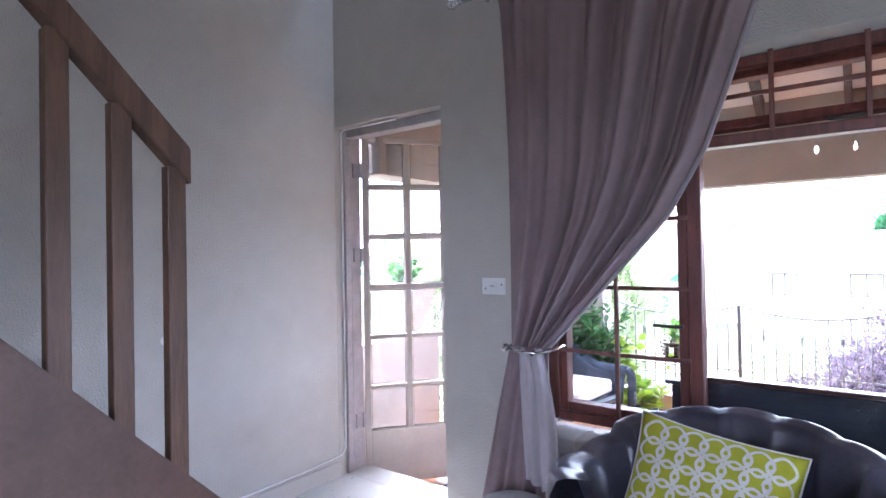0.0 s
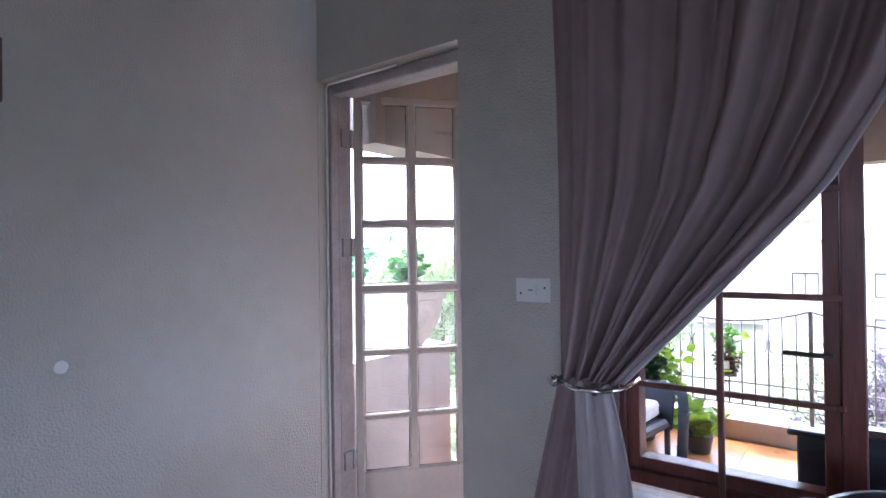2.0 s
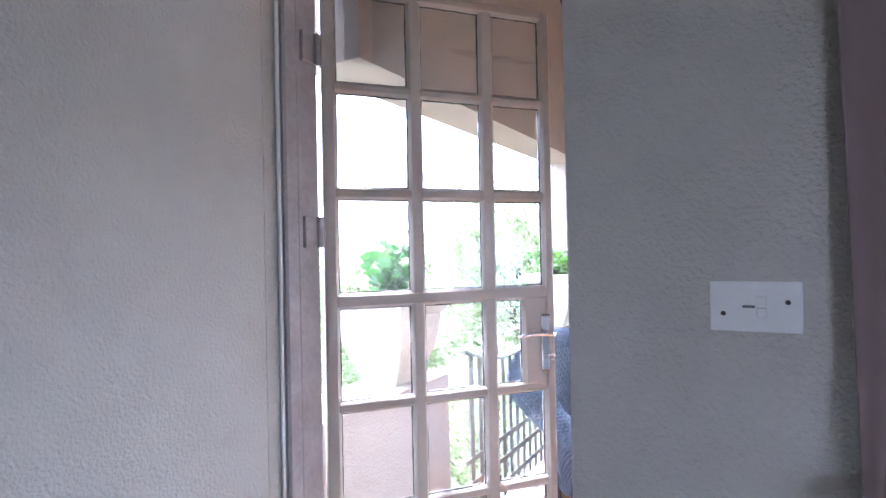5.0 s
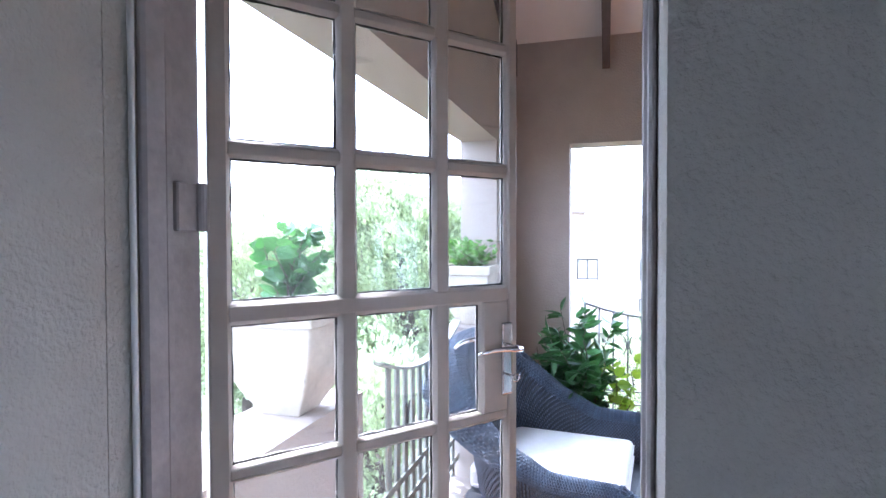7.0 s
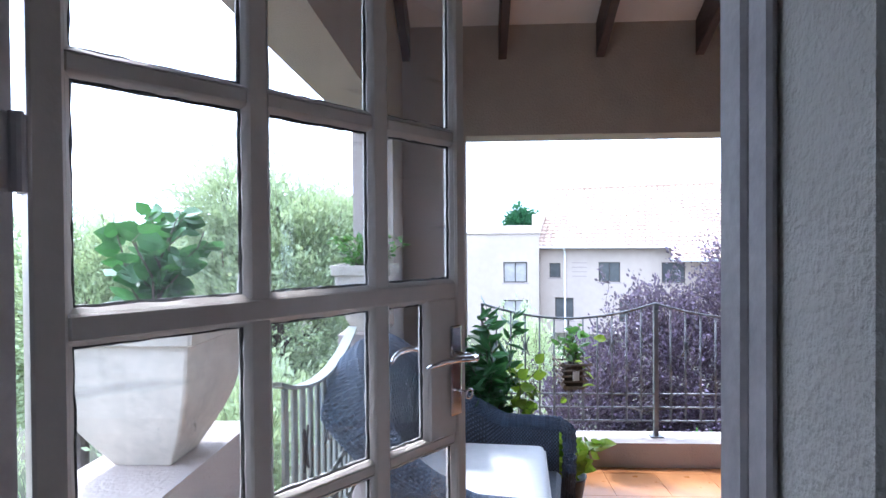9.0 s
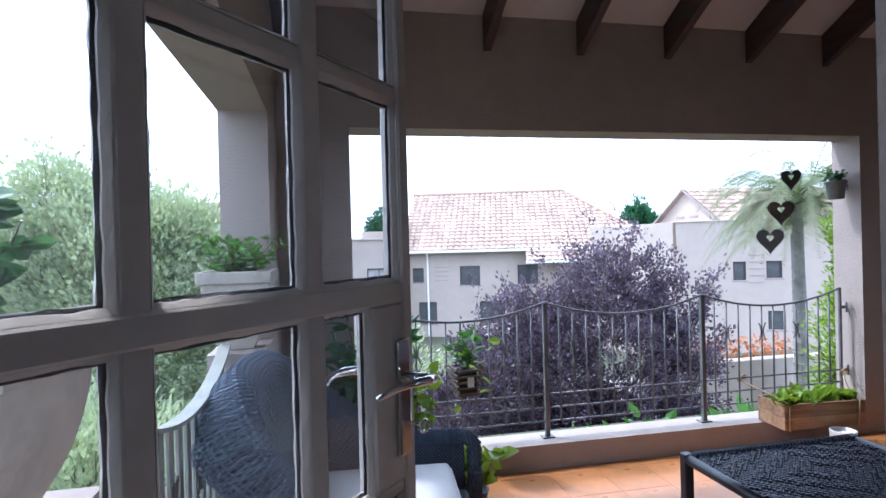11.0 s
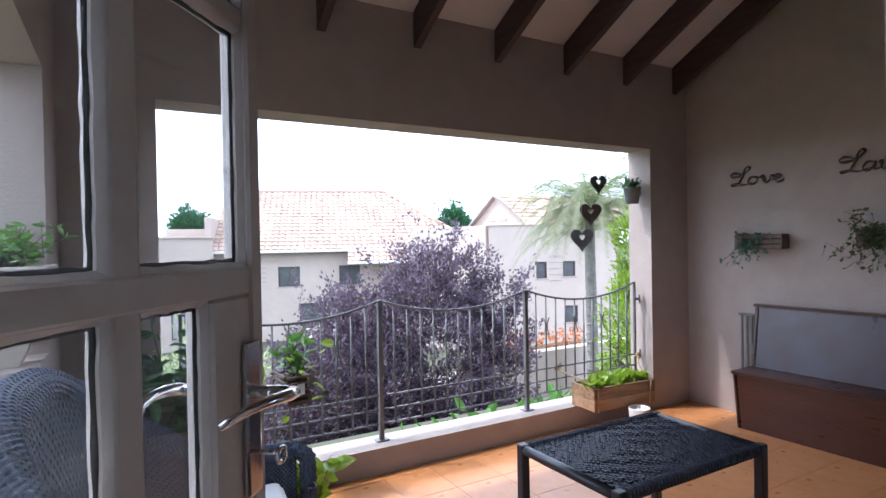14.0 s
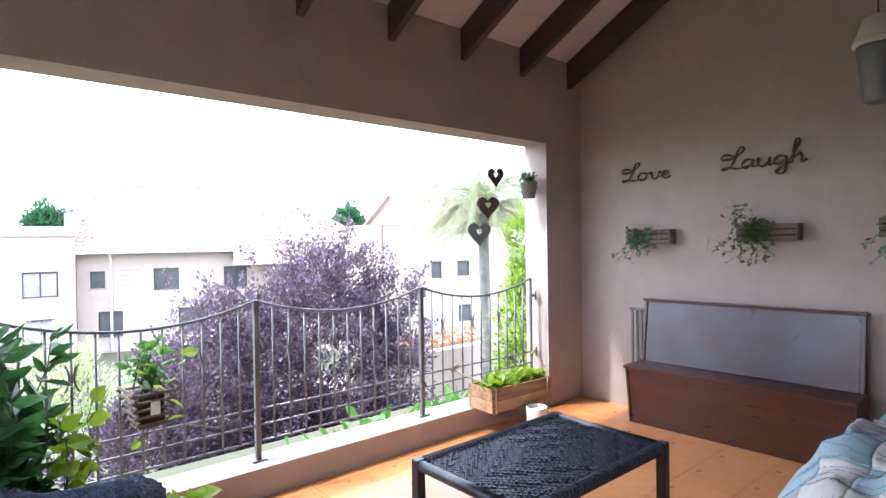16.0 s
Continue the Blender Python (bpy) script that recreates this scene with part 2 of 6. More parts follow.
def part(name, bm, material, parent=None, label="", smooth=False, kind=""):
    me = bpy.data.meshes.new(name)
    bmesh.ops.recalc_face_normals(bm, faces=bm.faces)
    bm.to_mesh(me)
    bm.free()
    me.materials.append(material)
    if smooth:
        for p in me.polygons:
            p.use_smooth = True
    ob = new(name, me)
    if parent:
        ob.parent = parent
    return tagged(ob, label, "", "", kind)


def raw(name, verts, faces, material, parent=None, label="", kind="", smooth=False):
    me = bpy.data.meshes.new(name)
    me.from_pydata([tuple(v) for v in verts], [], faces)
    me.materials.append(material)
    if smooth:
        for p in me.polygons:
            p.use_smooth = True
    ob = new(name, me)
    if parent:
        ob.parent = parent
    return tagged(ob, label, "", "", kind)


def share(ob, loc, parent=None):
    """Another object on ob's mesh."""
    c = new(ob.name.split(".")[0], ob.data)
    c.parent = parent or ob.parent
    c.location = loc
    return c


def box(bm, lo, hi, bevel=0.0, m=None, seg=1):
    lo, hi = Vector(lo), Vector(hi)
    r = bmesh.ops.create_cube(bm, size=1.0)
    vs = r["verts"]
    t = Matrix.Translation((lo + hi) / 2) @ Matrix.Diagonal((*(hi - lo), 1))
    bmesh.ops.transform(bm, matrix=t, verts=vs)
    if bevel:
        es = list({e for v in vs for e in v.link_edges})
        g = bmesh.ops.bevel(bm, geom=es, offset=bevel, segments=seg, affect="EDGES", profile=0.6)
        vs = list({v for f in g["faces"] for v in f.verts} | {v for v in vs if v.is_valid})
    if m is not None:
        bmesh.ops.transform(bm, matrix=m, verts=vs)
    return bm


def B(lo, hi, bevel=0.0, m=None, seg=1):
    return box(bmesh.new(), lo, hi, bevel, m, seg)


def beam(bm, a, b, w, h, bevel=0.0, up=(0, 0, 1)):
    """A bar of w by h from a to b."""
    a, b = Vector(a), Vector(b)
    d = (b - a)
    z = d.normalized()
    x = z.cross(Vector(up))
    if x.length < 1e-4:
        x = Vector((1, 0, 0))
    x.normalize()
    y = z.cross(x)
    m = Matrix((x, y, z)).transposed().to_4x4()
    m.translation = (a + b) / 2
    return box(bm, (-w / 2, -h / 2, -d.length / 2), (w / 2, h / 2, d.length / 2), bevel, m)


def tube(bm, pts, r, n=8, closed=False):
    """A round rod along pts; r a number or one for each point."""
    pts = [Vector(p) for p in pts]
    rs = r if isinstance(r, (list, tuple)) else [r] * len(pts)
    rings = []
    prev = None
    for i, p in enumerate(pts):
        a = pts[i - 1] if i or closed else p
        b = pts[(i + 1) % len(pts)] if i < len(pts) - 1 or closed else p
        d = (b - a).normalized()
        if prev is None:
            prev = d.orthogonal().normalized()
        x = (prev - d * prev.dot(d))
        x = x.normalized() if x.length > 1e-6 else d.orthogonal().normalized()
        prev = x
        y = d.cross(x)
        rings.append([bm.verts.new(p + rs[i] * (x * math.cos(2 * math.pi * k / n) + y * math.sin(2 * math.pi * k / n))) for k in range(n)])
    for i in range(len(rings) - (0 if closed else 1)):
        q, s = rings[i], rings[(i + 1) % len(rings)]
        for k in range(n):
            bm.faces.new((q[k], q[(k + 1) % n], s[(k + 1) % n], s[k]))
    if not closed:
        bm.faces.new(rings[0][::-1])
        bm.faces.new(rings[-1])
    return bm


def lathe(bm, prof, n=24, centre=(0, 0, 0), square=0.0):
    """Turns the profile (r, z) round z; square makes the section squarish."""
    c = Vector(centre)
    rings = []
    for r, z in prof:
        ring = []
        for k in range(n):
            a = 2 * math.pi * (k + 0.5) / n
            s = 1.0
            if square:
                s = 1 / max(abs(math.cos(a)), abs(math.sin(a))) * square + (1 - square)
            ring.append(bm.verts.new(c + Vector((r * s * math.cos(a), r * s * math.sin(a), z))))
        rings.append(ring)
    for q, s in zip(rings, rings[1:]):
        for k in range(n):
            bm.faces.new((q[k], q[(k + 1) % n], s[(k + 1) % n], s[k]))
    bm.faces.new(rings[0][::-1])
    bm.faces.new(rings[-1])
    return bm


def surface(fn, nu, nv, thick=0.0, wrap=False):
    """A sheet fn(u, v) with thickness."""
    bm = bmesh.new()
    g = [[bm.verts.new(fn(i / nu, j / nv)) for j in range(nv + 1)] for i in range(nu + 1)]
    for i in range(nu):
        for j in range(nv):
            bm.faces.new((g[i][j], g[i + 1][j], g[i + 1][j + 1], g[i][j + 1]))
    if thick:
        bmesh.ops.recalc_face_normals(bm, faces=bm.faces)
        bmesh.ops.solidify(bm, geom=bm.faces[:], thickness=thick)
    return bm


def leaves(rng, spots, size, aspect=0.45, droop=0.3, out=None):
    """Verts and faces of folded leaves. spots: (n, 3) places; out: (n, 3) the way that each leaf points."""
    spots = np.asarray(spots, float)
    n = len(spots)
    d = rng.normal(size=(n, 3)) * 0.6
    if out is not None:
        d = d * 0.6 + np.asarray(out)
    d[:, 2] -= droop
    d /= np.linalg.norm(d, axis=1)[:, None] + 1e-9
    s = np.cross(d, rng.normal(size=(n, 3)))
    s /= np.linalg.norm(s, axis=1)[:, None] + 1e-9
    nn = np.cross(d, s)
    L = (size * rng.uniform(0.65, 1.25, n))[:, None]
    w = L * aspect * 0.5
    if size >= 0.055 and n < 3000:
        rows = [spots]
        for t, k, lift in ((0.22, 0.82, 0.05), (0.55, 0.92, 0.05), (0.82, 0.45, 0.0)):
            rows += [spots + d * L * t + s * w * k + nn * L * lift, spots + d * L * (t + 0.03) - nn * L * 0.02, spots + d * L * t - s * w * k + nn * L * lift]
        rows.append(spots + d * L - nn * L * 0.06)
        v = np.stack(rows, 1).reshape(-1, 3)
        f = []
        for i in range(n):
            k = i * 11
            f += [(k, k + 1, k + 2), (k, k + 2, k + 3), (k + 7, k + 10, k + 8), (k + 8, k + 10, k + 9)]
            for j in (1, 4):
                f += [(k + j, k + j + 3, k + j + 4, k + j + 1), (k + j + 1, k + j + 4, k + j + 5, k + j + 2)]
        return v, f
    a = spots
    m1 = spots + d * L * 0.45 + s * w + nn * L * 0.06
    m2 = spots + d * L * 0.45 - s * w + nn * L * 0.06
    tip = spots + d * L
    mid = spots + d * L * 0.5
    v = np.stack([a, m1, tip, m2, mid], 1).reshape(-1, 3)
    f = []
    for i in range(n):
        k = i * 5
        f += [(k, k + 1, k + 4), (k + 1, k + 2, k + 4), (k + 2, k + 3, k + 4), (k + 3, k, k + 4)]
    return v, f


def wavy(rng, a, b, k=5, amp=0.1):
    """A wandering line of points from a to b."""
    a, b = np.array(a, float), np.array(b, float)
    t = np.linspace(0, 1, k)[:, None]
    p = a + (b - a) * t
    p[1:-1] += rng.normal(size=(k - 2, 3)) * amp
    return p


# ---- walls and floors ----
XL, XR = -2.46, 1.945
YF, YO = 2.49, 2.705
FZ = -0.15


def solid(boxes):
    """One closed skin round a set of boxes."""
    ax = [sorted({round(b[k][i], 4) for b in boxes for k in (0, 1)}) for i in range(3)]
    full = set()
    for lo, hi in boxes:
        rng_ = [[j for j in range(len(ax[i]) - 1) if lo[i] - 1e-3 < ax[i][j] and ax[i][j + 1] < hi[i] + 1e-3] for i in range(3)]
        full |= set(itertools.product(*rng_))
    bm = bmesh.new()
    vs = {}

    def v(i, j, k):
        if (i, j, k) not in vs:
            vs[i, j, k] = bm.verts.new((ax[0][i], ax[1][j], ax[2][k]))
        return vs[i, j, k]
    for i, j, k in sorted(full):
        for a in range(3):
            for d in (0, 1):
                n = [i, j, k]
                n[a] += 2 * d - 1
                if tuple(n) in full:
                    continue
                b, c = (a + 1) % 3, (a + 2) % 3
                q = []
                for u, w in ((0, 0), (1, 0), (1, 1), (0, 1)):
                    p = [i, j, k]
                    p[a] += d
                    p[b] += u
                    p[c] += w
                    q.append(v(*p))
                bm.faces.new(q if d else q[::-1])
    return bm


def wall(name, boxes, material, label):
    bm = solid(boxes)
    return tagged(part(name, bm, material), label, "wall", "", "structure")


DX1, LIN = -1.645, 2.125
WX0, WX1, WZ0, WZ1 = -1.12, 1.75, 0.50, 2.10
wall("wall_front", [((-2.62, YF, FZ), (XL, 2.695, 3.5)), ((XL, YF, LIN), (DX1, YO, 3.5)), ((DX1, YF, FZ), (WX0, YO, 3.5)),
                    ((WX0, YF, WZ1), (WX1, YO, 3.5)), ((WX0, YF, FZ), (WX1, YO, WZ0)), ((WX1, YF, FZ), (4.2, YO, 3.5))], M["plaster_in"], "grey textured plaster wall with a doorway and a wide window")
wall("wall_left", [((-2.62, -3.2, -0.2), (XL, YF - 0.002, 3.5))], M["plaster_in"], "pale grey plaster wall with an orange-peel texture")
# Unseen back wall: dark plaster cuts the bounce, the opening is added for light.
wall("wall_back", [((-2.62, -3.4, -0.2), (0.6, -3.2, 3.5)), ((2.2, -3.4, -0.2), (4.4, -3.2, 3.5)), ((0.6, -3.4, 2.15), (2.2, -3.2, 3.5)), ((0.6, -3.4, -0.2), (2.2, -3.2, 0.95))], M["plaster_out"], "unseen taupe plaster wall, dark to cut bounce, with an added opening for light")
# Unseen wall; its opening is added to hold the side fill lamp.
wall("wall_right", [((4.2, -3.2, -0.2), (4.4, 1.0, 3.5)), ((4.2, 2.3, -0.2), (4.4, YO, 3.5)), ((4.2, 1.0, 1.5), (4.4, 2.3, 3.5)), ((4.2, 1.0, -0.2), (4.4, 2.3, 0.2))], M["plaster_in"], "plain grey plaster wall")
# Unseen ceiling; dark timber is chosen to keep bounce off the upper walls.
tagged(part("ceiling_room", B((-2.62, -3.4, 3.5), (4.4, YO - 0.26, 3.62)), M["stair_wood"]), "unseen brown timber ceiling, dark to dim the upper walls", "ceiling", "", "structure")
tagged(part("floor_room", B((XL, -3.2, -0.2), (4.2, YF + 0.0615, -0.006)), M["grout"]), "pale tiled floor", "floor", "", "structure")
# outer face of the front wall, towards the veranda
wall("wall_veranda_house", [((DX1, YO, FZ), (WX0, YO + 0.02, 4.2)), ((WX0, YO, WZ1), (WX1, YO + 0.02, 4.2)), ((WX0, YO, FZ), (WX1, YO + 0.02, WZ0)),
                            ((WX1, YO, FZ), (XR, YO + 0.02, 4.2)), ((-2.56, YO, 2.16), (DX1, YO + 0.02, 4.2))], M["plaster_out"], "taupe textured plaster wall of the house")
# far wall with the long opening
OX0, OX1, OZ1, LZ = -1.955, 1.505, 1.895, 0.0
FY0, FY1 = 5.53, 5.75
wall("wall_veranda_far", [((-2.57, FY0, -0.4), (OX0, FY1, 2.62)), ((OX1, FY0, -0.4), (2.2, FY1, 2.62)), ((OX0, FY0, OZ1), (OX1, FY1, 2.62)), ((OX0, FY0, -0.4), (OX1, FY1, LZ))],
     M["plaster_out"], "taupe plaster wall with a long open bay above a low ledge")
# side towards the garden
LX0, LX1 = -2.57, -2.35
wall("wall_veranda_side", [((LX0, 5.08, -0.4), (LX1, FY0 - 0.002, 2.62)), ((LX0, YO + 0.06, 1.865), (LX1, 5.08, 4.2)), ((-2.80, YO + 0.02, -0.4), (-2.54, 3.60, 0.745)),
                           ((LX0, 4.72, -0.4), (LX1, 5.078, 0.80)), ((LX0, 3.65, -0.4), (LX1, 4.72, -0.02))], M["plaster_out"], "taupe plaster side wall with an open bay and low piers")
wall("wall_veranda_gable", [((XR, YO + 0.002, -0.4), (2.2, FY0 - 0.002, 4.2))], M["plaster_out"], "taupe textured plaster gable wall")
# sloping ceiling
bm = bmesh.new()
SL = 0.52
for z0 in (0.0,):
    vs = [bm.verts.new(p) for p in ((-2.60, 5.82, 2.57 - SL * 0.29), (2.3, 5.82, 2.57 - SL * 0.29), (2.3, 2.7, 2.57 + SL * 2.83), (-2.60, 2.7, 2.57 + SL * 2.83))]
    top = [bm.verts.new(v.co + Vector((0, 0, 0.06))) for v in vs]
    bm.faces.new(vs[::-1])
    bm.faces.new(top)
    for i in range(4):
        bm.faces.new((vs[i], vs[(i + 1) % 4], top[(i + 1) % 4], top[i]))
tagged(part("ceiling_veranda", bm, M["ceiling"]), "white sloping veranda ceiling between dark rafters", "ceiling", "", "structure")
rafter = None
for i in range(8):
    x = 1.83 - 0.593 * i - (0.03 if i == 0 else 0)
    bm = bmesh.new()
    y0, y1 = FY0 - 0.002, YO + 0.025
    zt0, zt1 = 2.567, 2.567 + SL * (y0 - y1)
    co = [(-0.025, y0, zt0 - 0.21), (-0.025, y0, zt0), (-0.025, y1, zt1), (-0.025, y1, zt1 - 0.21)]
    a = [bm.verts.new(c) for c in co]
    b = [bm.verts.new((c[0] + 0.05, c[1], c[2])) for c in co]
    bm.faces.new(a)
    bm.faces.new(b[::-1])
    for k in range(4):
        bm.faces.new((a[k], a[(k + 1) % 4], b[(k + 1) % 4], b[k]))
    bmesh.ops.bevel(bm, geom=bm.edges[:], offset=0.003, segments=1, affect="EDGES")
    r = part("rafter", bm, M["rafter"])
    r.location.x = x
    tagged(r, "dark brown stained timber rafter under the sloping ceiling", "rafter", "rafters of the veranda ceiling", "structure")
tagged(part("floor_veranda", B((LX0, YO, -0.4), (2.2, FY0 - 0.001, FZ - 0.003)), M["grout"]), "terracotta tiled veranda floor", "floor", "", "structure")
tagged(part("threshold", B((XL + 0.001, YF + 0.062, FZ - 0.05), (DX1 - 0.001, YO + 0.03, -0.002), 0.004), M["tile_in"]), "pale tiled door threshold", "threshold", "", "structure")
tagged(part("baseboard", B((XL + 0.001, -3.19, 0.0), (XL + 0.016, YF - 0.004, 0.095), 0.004), M["plaster_in"]), "grey painted skirting", "baseboard", "", "structure")
# outside
bm = bmesh.new()
bmesh.ops.create_grid(bm, x_segments=40, y_segments=40, size=1.0, matrix=Matrix.Translation((0, 0, -3.3)) @ Matrix.Diagonal((700, 700, 1, 1)))
tagged(part("ground", bm, M["ground"]), "garden ground with grass and earth", "ground", "", "structure")
tagged(part("paving", B((5.5, 14, -3.29), (14, 19, -3.24)), M["paving"]), "pale paved driveway", "paving", "", "structure")

# ---- door ----
bm = bmesh.new()
box(bm, (XL + 0.001, 2.548, -0.0), (XL + 0.020, 2.60, LIN - 0.002), 0.006)
box(bm, (XL + 0.001, 2.601, -0.0), (XL + 0.012, 2.622, LIN - 0.002), 0.004)
box(bm, (XL + 0.001, 2.623, FZ), (XL + 0.005, 2.693, LIN - 0.002), 0.001)
box(bm, (DX1 - 0.012, 2.61, -0.0), (DX1 - 0.001, 2.65, LIN - 0.002), 0.004)
box(bm, (DX1 - 0.016, 2.651, -0.0), (DX1 - 0.001, YO - 0.001, LIN - 0.002), 0.005)
box(bm, (XL + 0.021, 2.56, 2.07), (DX1 - 0.021, 2.62, LIN - 0.002), 0.006)
box(bm, (XL + 0.021, 2.621, 2.085), (DX1 - 0.021, YO, LIN - 0.002), 0.003)
tagged(part("door_frame", bm, M["frame_paint"]), "grey painted steel door frame", "door frame", "", "structure")

rp = random.Random(9)


def rough_frame(bm, xa, xb, za, zb, y, w, jit, dep):
    """A hand-laid bead round a rectangle, uneven on its inner edge."""
    for side in range(4):
        a, b = ((za, zb), (za, zb), (xa, xb), (xa, xb))[side]
        n = 14
        rows = []
        for i in range(n + 1):
            t = a + (b - a) * i / n
            ww = w + rp.uniform(-jit, jit)
            o, q = ((xa, xa + ww), (xb, xb - ww), (za, za + ww), (zb, zb - ww))[side]
            P = [(o, y), (q, y), (q, y + dep * 0.35), (o, y + dep)]
            rows.append([bm.verts.new((c, yy, t) if side < 2 else (t, yy, c)) for c, yy in P])
        for r0, r1 in zip(rows, rows[1:]):
            for k in range(4):
                bm.faces.new((r0[k], r0[(k + 1) % 4], r1[(k + 1) % 4], r1[k]))
        bm.faces.new(rows[0][::-1])
        bm.faces.new(rows[-1])


door = thing("door_1", (-2.439, 2.695, 0), "cream painted glazed door standing open, with chrome handle", "door", "", 50.4, "structure")
DW, DT = 0.777, 0.04
ROWS = [(1.792, 2.070), (1.475, 1.771), (1.155, 1.451), (0.830, 1.121), (0.508, 0.809), (0.222, 0.488)]
COLS = [(0.038, 0.275), (0.308, 0.522), (0.557, 0.747)]
bm = bmesh.new()
box(bm, (0, 0, -0.125), (0.038, DT, 2.100), 0.004)
box(bm, (0.747, 0, -0.125), (DW, DT, 2.100), 0.004)
part("stile", bm, M["paint"], door, "cream painted door stile")
bm = bmesh.new()
box(bm, (0.038, 0.001, 2.070), (0.747, DT - 0.001, 2.100), 0.003)
box(bm, (0.038, 0.001, 1.121), (0.747, DT - 0.001, 1.155), 0.003)
box(bm, (0.038, 0.001, -0.125), (0.747, DT - 0.001, 0.222), 0.003)
part("rail", bm, M["paint"], door, "cream painted door rail")
part("lock_block", box(bmesh.new(), (0.664, 0.001, 0.830), (0.7465, DT - 0.001, 1.121), 0.004), M["paint"], door)
for x, w in ((0.275, 0.033), (0.522, 0.035)):
    part("muntin", B((x, 0.004, 0.222), (x + w, DT - 0.004, 2.070), 0.003), M["paint"], door)
for z0, z1 in ((1.771, 1.792), (1.451, 1.475), (0.809, 0.830), (0.488, 0.508)):
    bm = bmesh.new()
    for a, b in COLS:
        box(bm, (a, 0.005, z0), (b, DT - 0.005, z1), 0.003)
    part("glazing_bar", bm, M["paint"], door)
for a, b in COLS:
    for z0, z1 in ROWS:
        if z0 == 0.830 and a > 0.5:
            b2 = 0.664
        else:
            b2 = b
        p = part("pane", B((a - 0.002, 0.017, z0 - 0.006), (b2 + 0.002, 0.021, z1 + 0.006)), M["door_glass"], door)
        p.visible_shadow = False
        bm = bmesh.new()
        rough_frame(bm, a + 0.0006, b2 - 0.0006, z0 + 0.0006, z1 - 0.0006, 0.0216, 0.0095, 0.0015, 0.010)
        rough_frame(bm, a + 0.0006, b2 - 0.0006, z0 + 0.0006, z1 - 0.0006, 0.0164, 0.0062, 0.0012, -0.0105)
        bmesh.ops.recalc_face_normals(bm, faces=bm.faces)
        part("putty_bead", bm, M["paint"], door)
        bm = bmesh.new()
        rough_frame(bm, a + 0.0006, b2 - 0.0006, z0 + 0.0006, z1 - 0.0006, 0.0211, 0.0099, 0.0012, 0.0005)
        rough_frame(bm, a + 0.0006, b2 - 0.0006, z0 + 0.0006, z1 - 0.0006, 0.0165, 0.0064, 0.0012, 0.0004)
        part("sealant", bm, M["grime"], door, "cracked dark sealant at the pane edge")
for z in (1.88, 1.345, 0.30):
    part("hinge_bracket", B((XL - 0.016, 2.625, z - 0.045), (XL + 0.016, 2.687, z + 0.045), 0.003), M["frame_paint"], bpy.data.objects["door_frame"])
for z in (1.88, 1.345, 0.30):
    bm = bmesh.new()
    box(bm, (-0.004, 0.0, z - 0.045), (0.0, DT, z + 0.045), 0.001)
    tube(bm, [(-0.012, -0.008, z - 0.045), (-0.012, -0.008, z + 0.045)], 0.008, 10)
    part("hinge", bm, M["frame_paint"], door, "grey painted hinge")
for side in (-1, 1):
    y0 = -0.007 if side < 0 else DT
    h = part("handle_plate", box(bmesh.new(), (0.720, y0, 0.872), (0.756, y0 + 0.007, 1.063), 0.005, None, 2), M["chrome"], door, "chrome handle plate")
    bm = bmesh.new()
    yy = y0 + (0.0 if side < 0 else 0.007)
    tube(bm, [(0.738, yy, 1.0), (0.738, yy + side * 0.042, 1.0)], 0.009, 12)
    tube(bm, [(0.744, yy + side * 0.040, 1.0), (0.738, yy + side * 0.052, 1.001), (0.715, yy + side * 0.056, 1.004), (0.685, yy + side * 0.050, 1.006), (0.655, yy + side * 0.040, 1.004), (0.632, yy + side * 0.030, 0.998), (0.622, yy + side * 0.024, 0.994)], [0.007, 0.0078, 0.0072, 0.0064, 0.0056, 0.005, 0.0035], 12)
    part("lever", bm, M["chrome"], h, "chrome lever handle", True)
    bm = bmesh.new()
    tube(bm, [(0.738, yy, 0.926), (0.738, yy + side * 0.024, 0.926)], 0.003, 8)
    if side < 0:
        tube(bm, [(0.738 + 0.011 * math.cos(q * 0.524), yy - 0.034, 0.924 + 0.009 * math.sin(q * 0.524)) for q in range(12)], 0.0028, 8, True)
    part("key", bm, M["chrome"], h, "", True)

# ---- window ----
win = thing("window_1", (0, 0, 0), "dark red varnished timber window with a fixed pane, a glazed sash and a top light", "window", "", 0, "structure")
WY0, WY1 = 2.63, 2.70
bm = bmesh.new()
box(bm, (WX0, WY0, WZ0 + 0.04), (WX0 + 0.05, WY1, WZ1), 0.004)
box(bm, (WX1 - 0.05, WY0, WZ0 + 0.04), (WX1, WY1, WZ1), 0.004)
box(bm, (WX0 + 0.05, WY0, WZ1 - 0.045), (WX1 - 0.05, WY1, WZ1), 0.004)
box(bm, (WX0 + 0.05, WY0, WZ0 + 0.04), (WX1 - 0.05, WY1, WZ0 + 0.085), 0.004)
box(bm, (-0.475, WY0, WZ0 + 0.085), (-0.42, WY1, 1.755), 0.004)
box(bm, (1.12, WY0, WZ0 + 0.085), (1.175, WY1, 1.755), 0.004)
box(bm, (WX0 + 0.05, WY0, 1.755), (WX1 - 0.05, WY1, 1.80), 0.004)
part("window_frame", bm, M["redwood"], win)
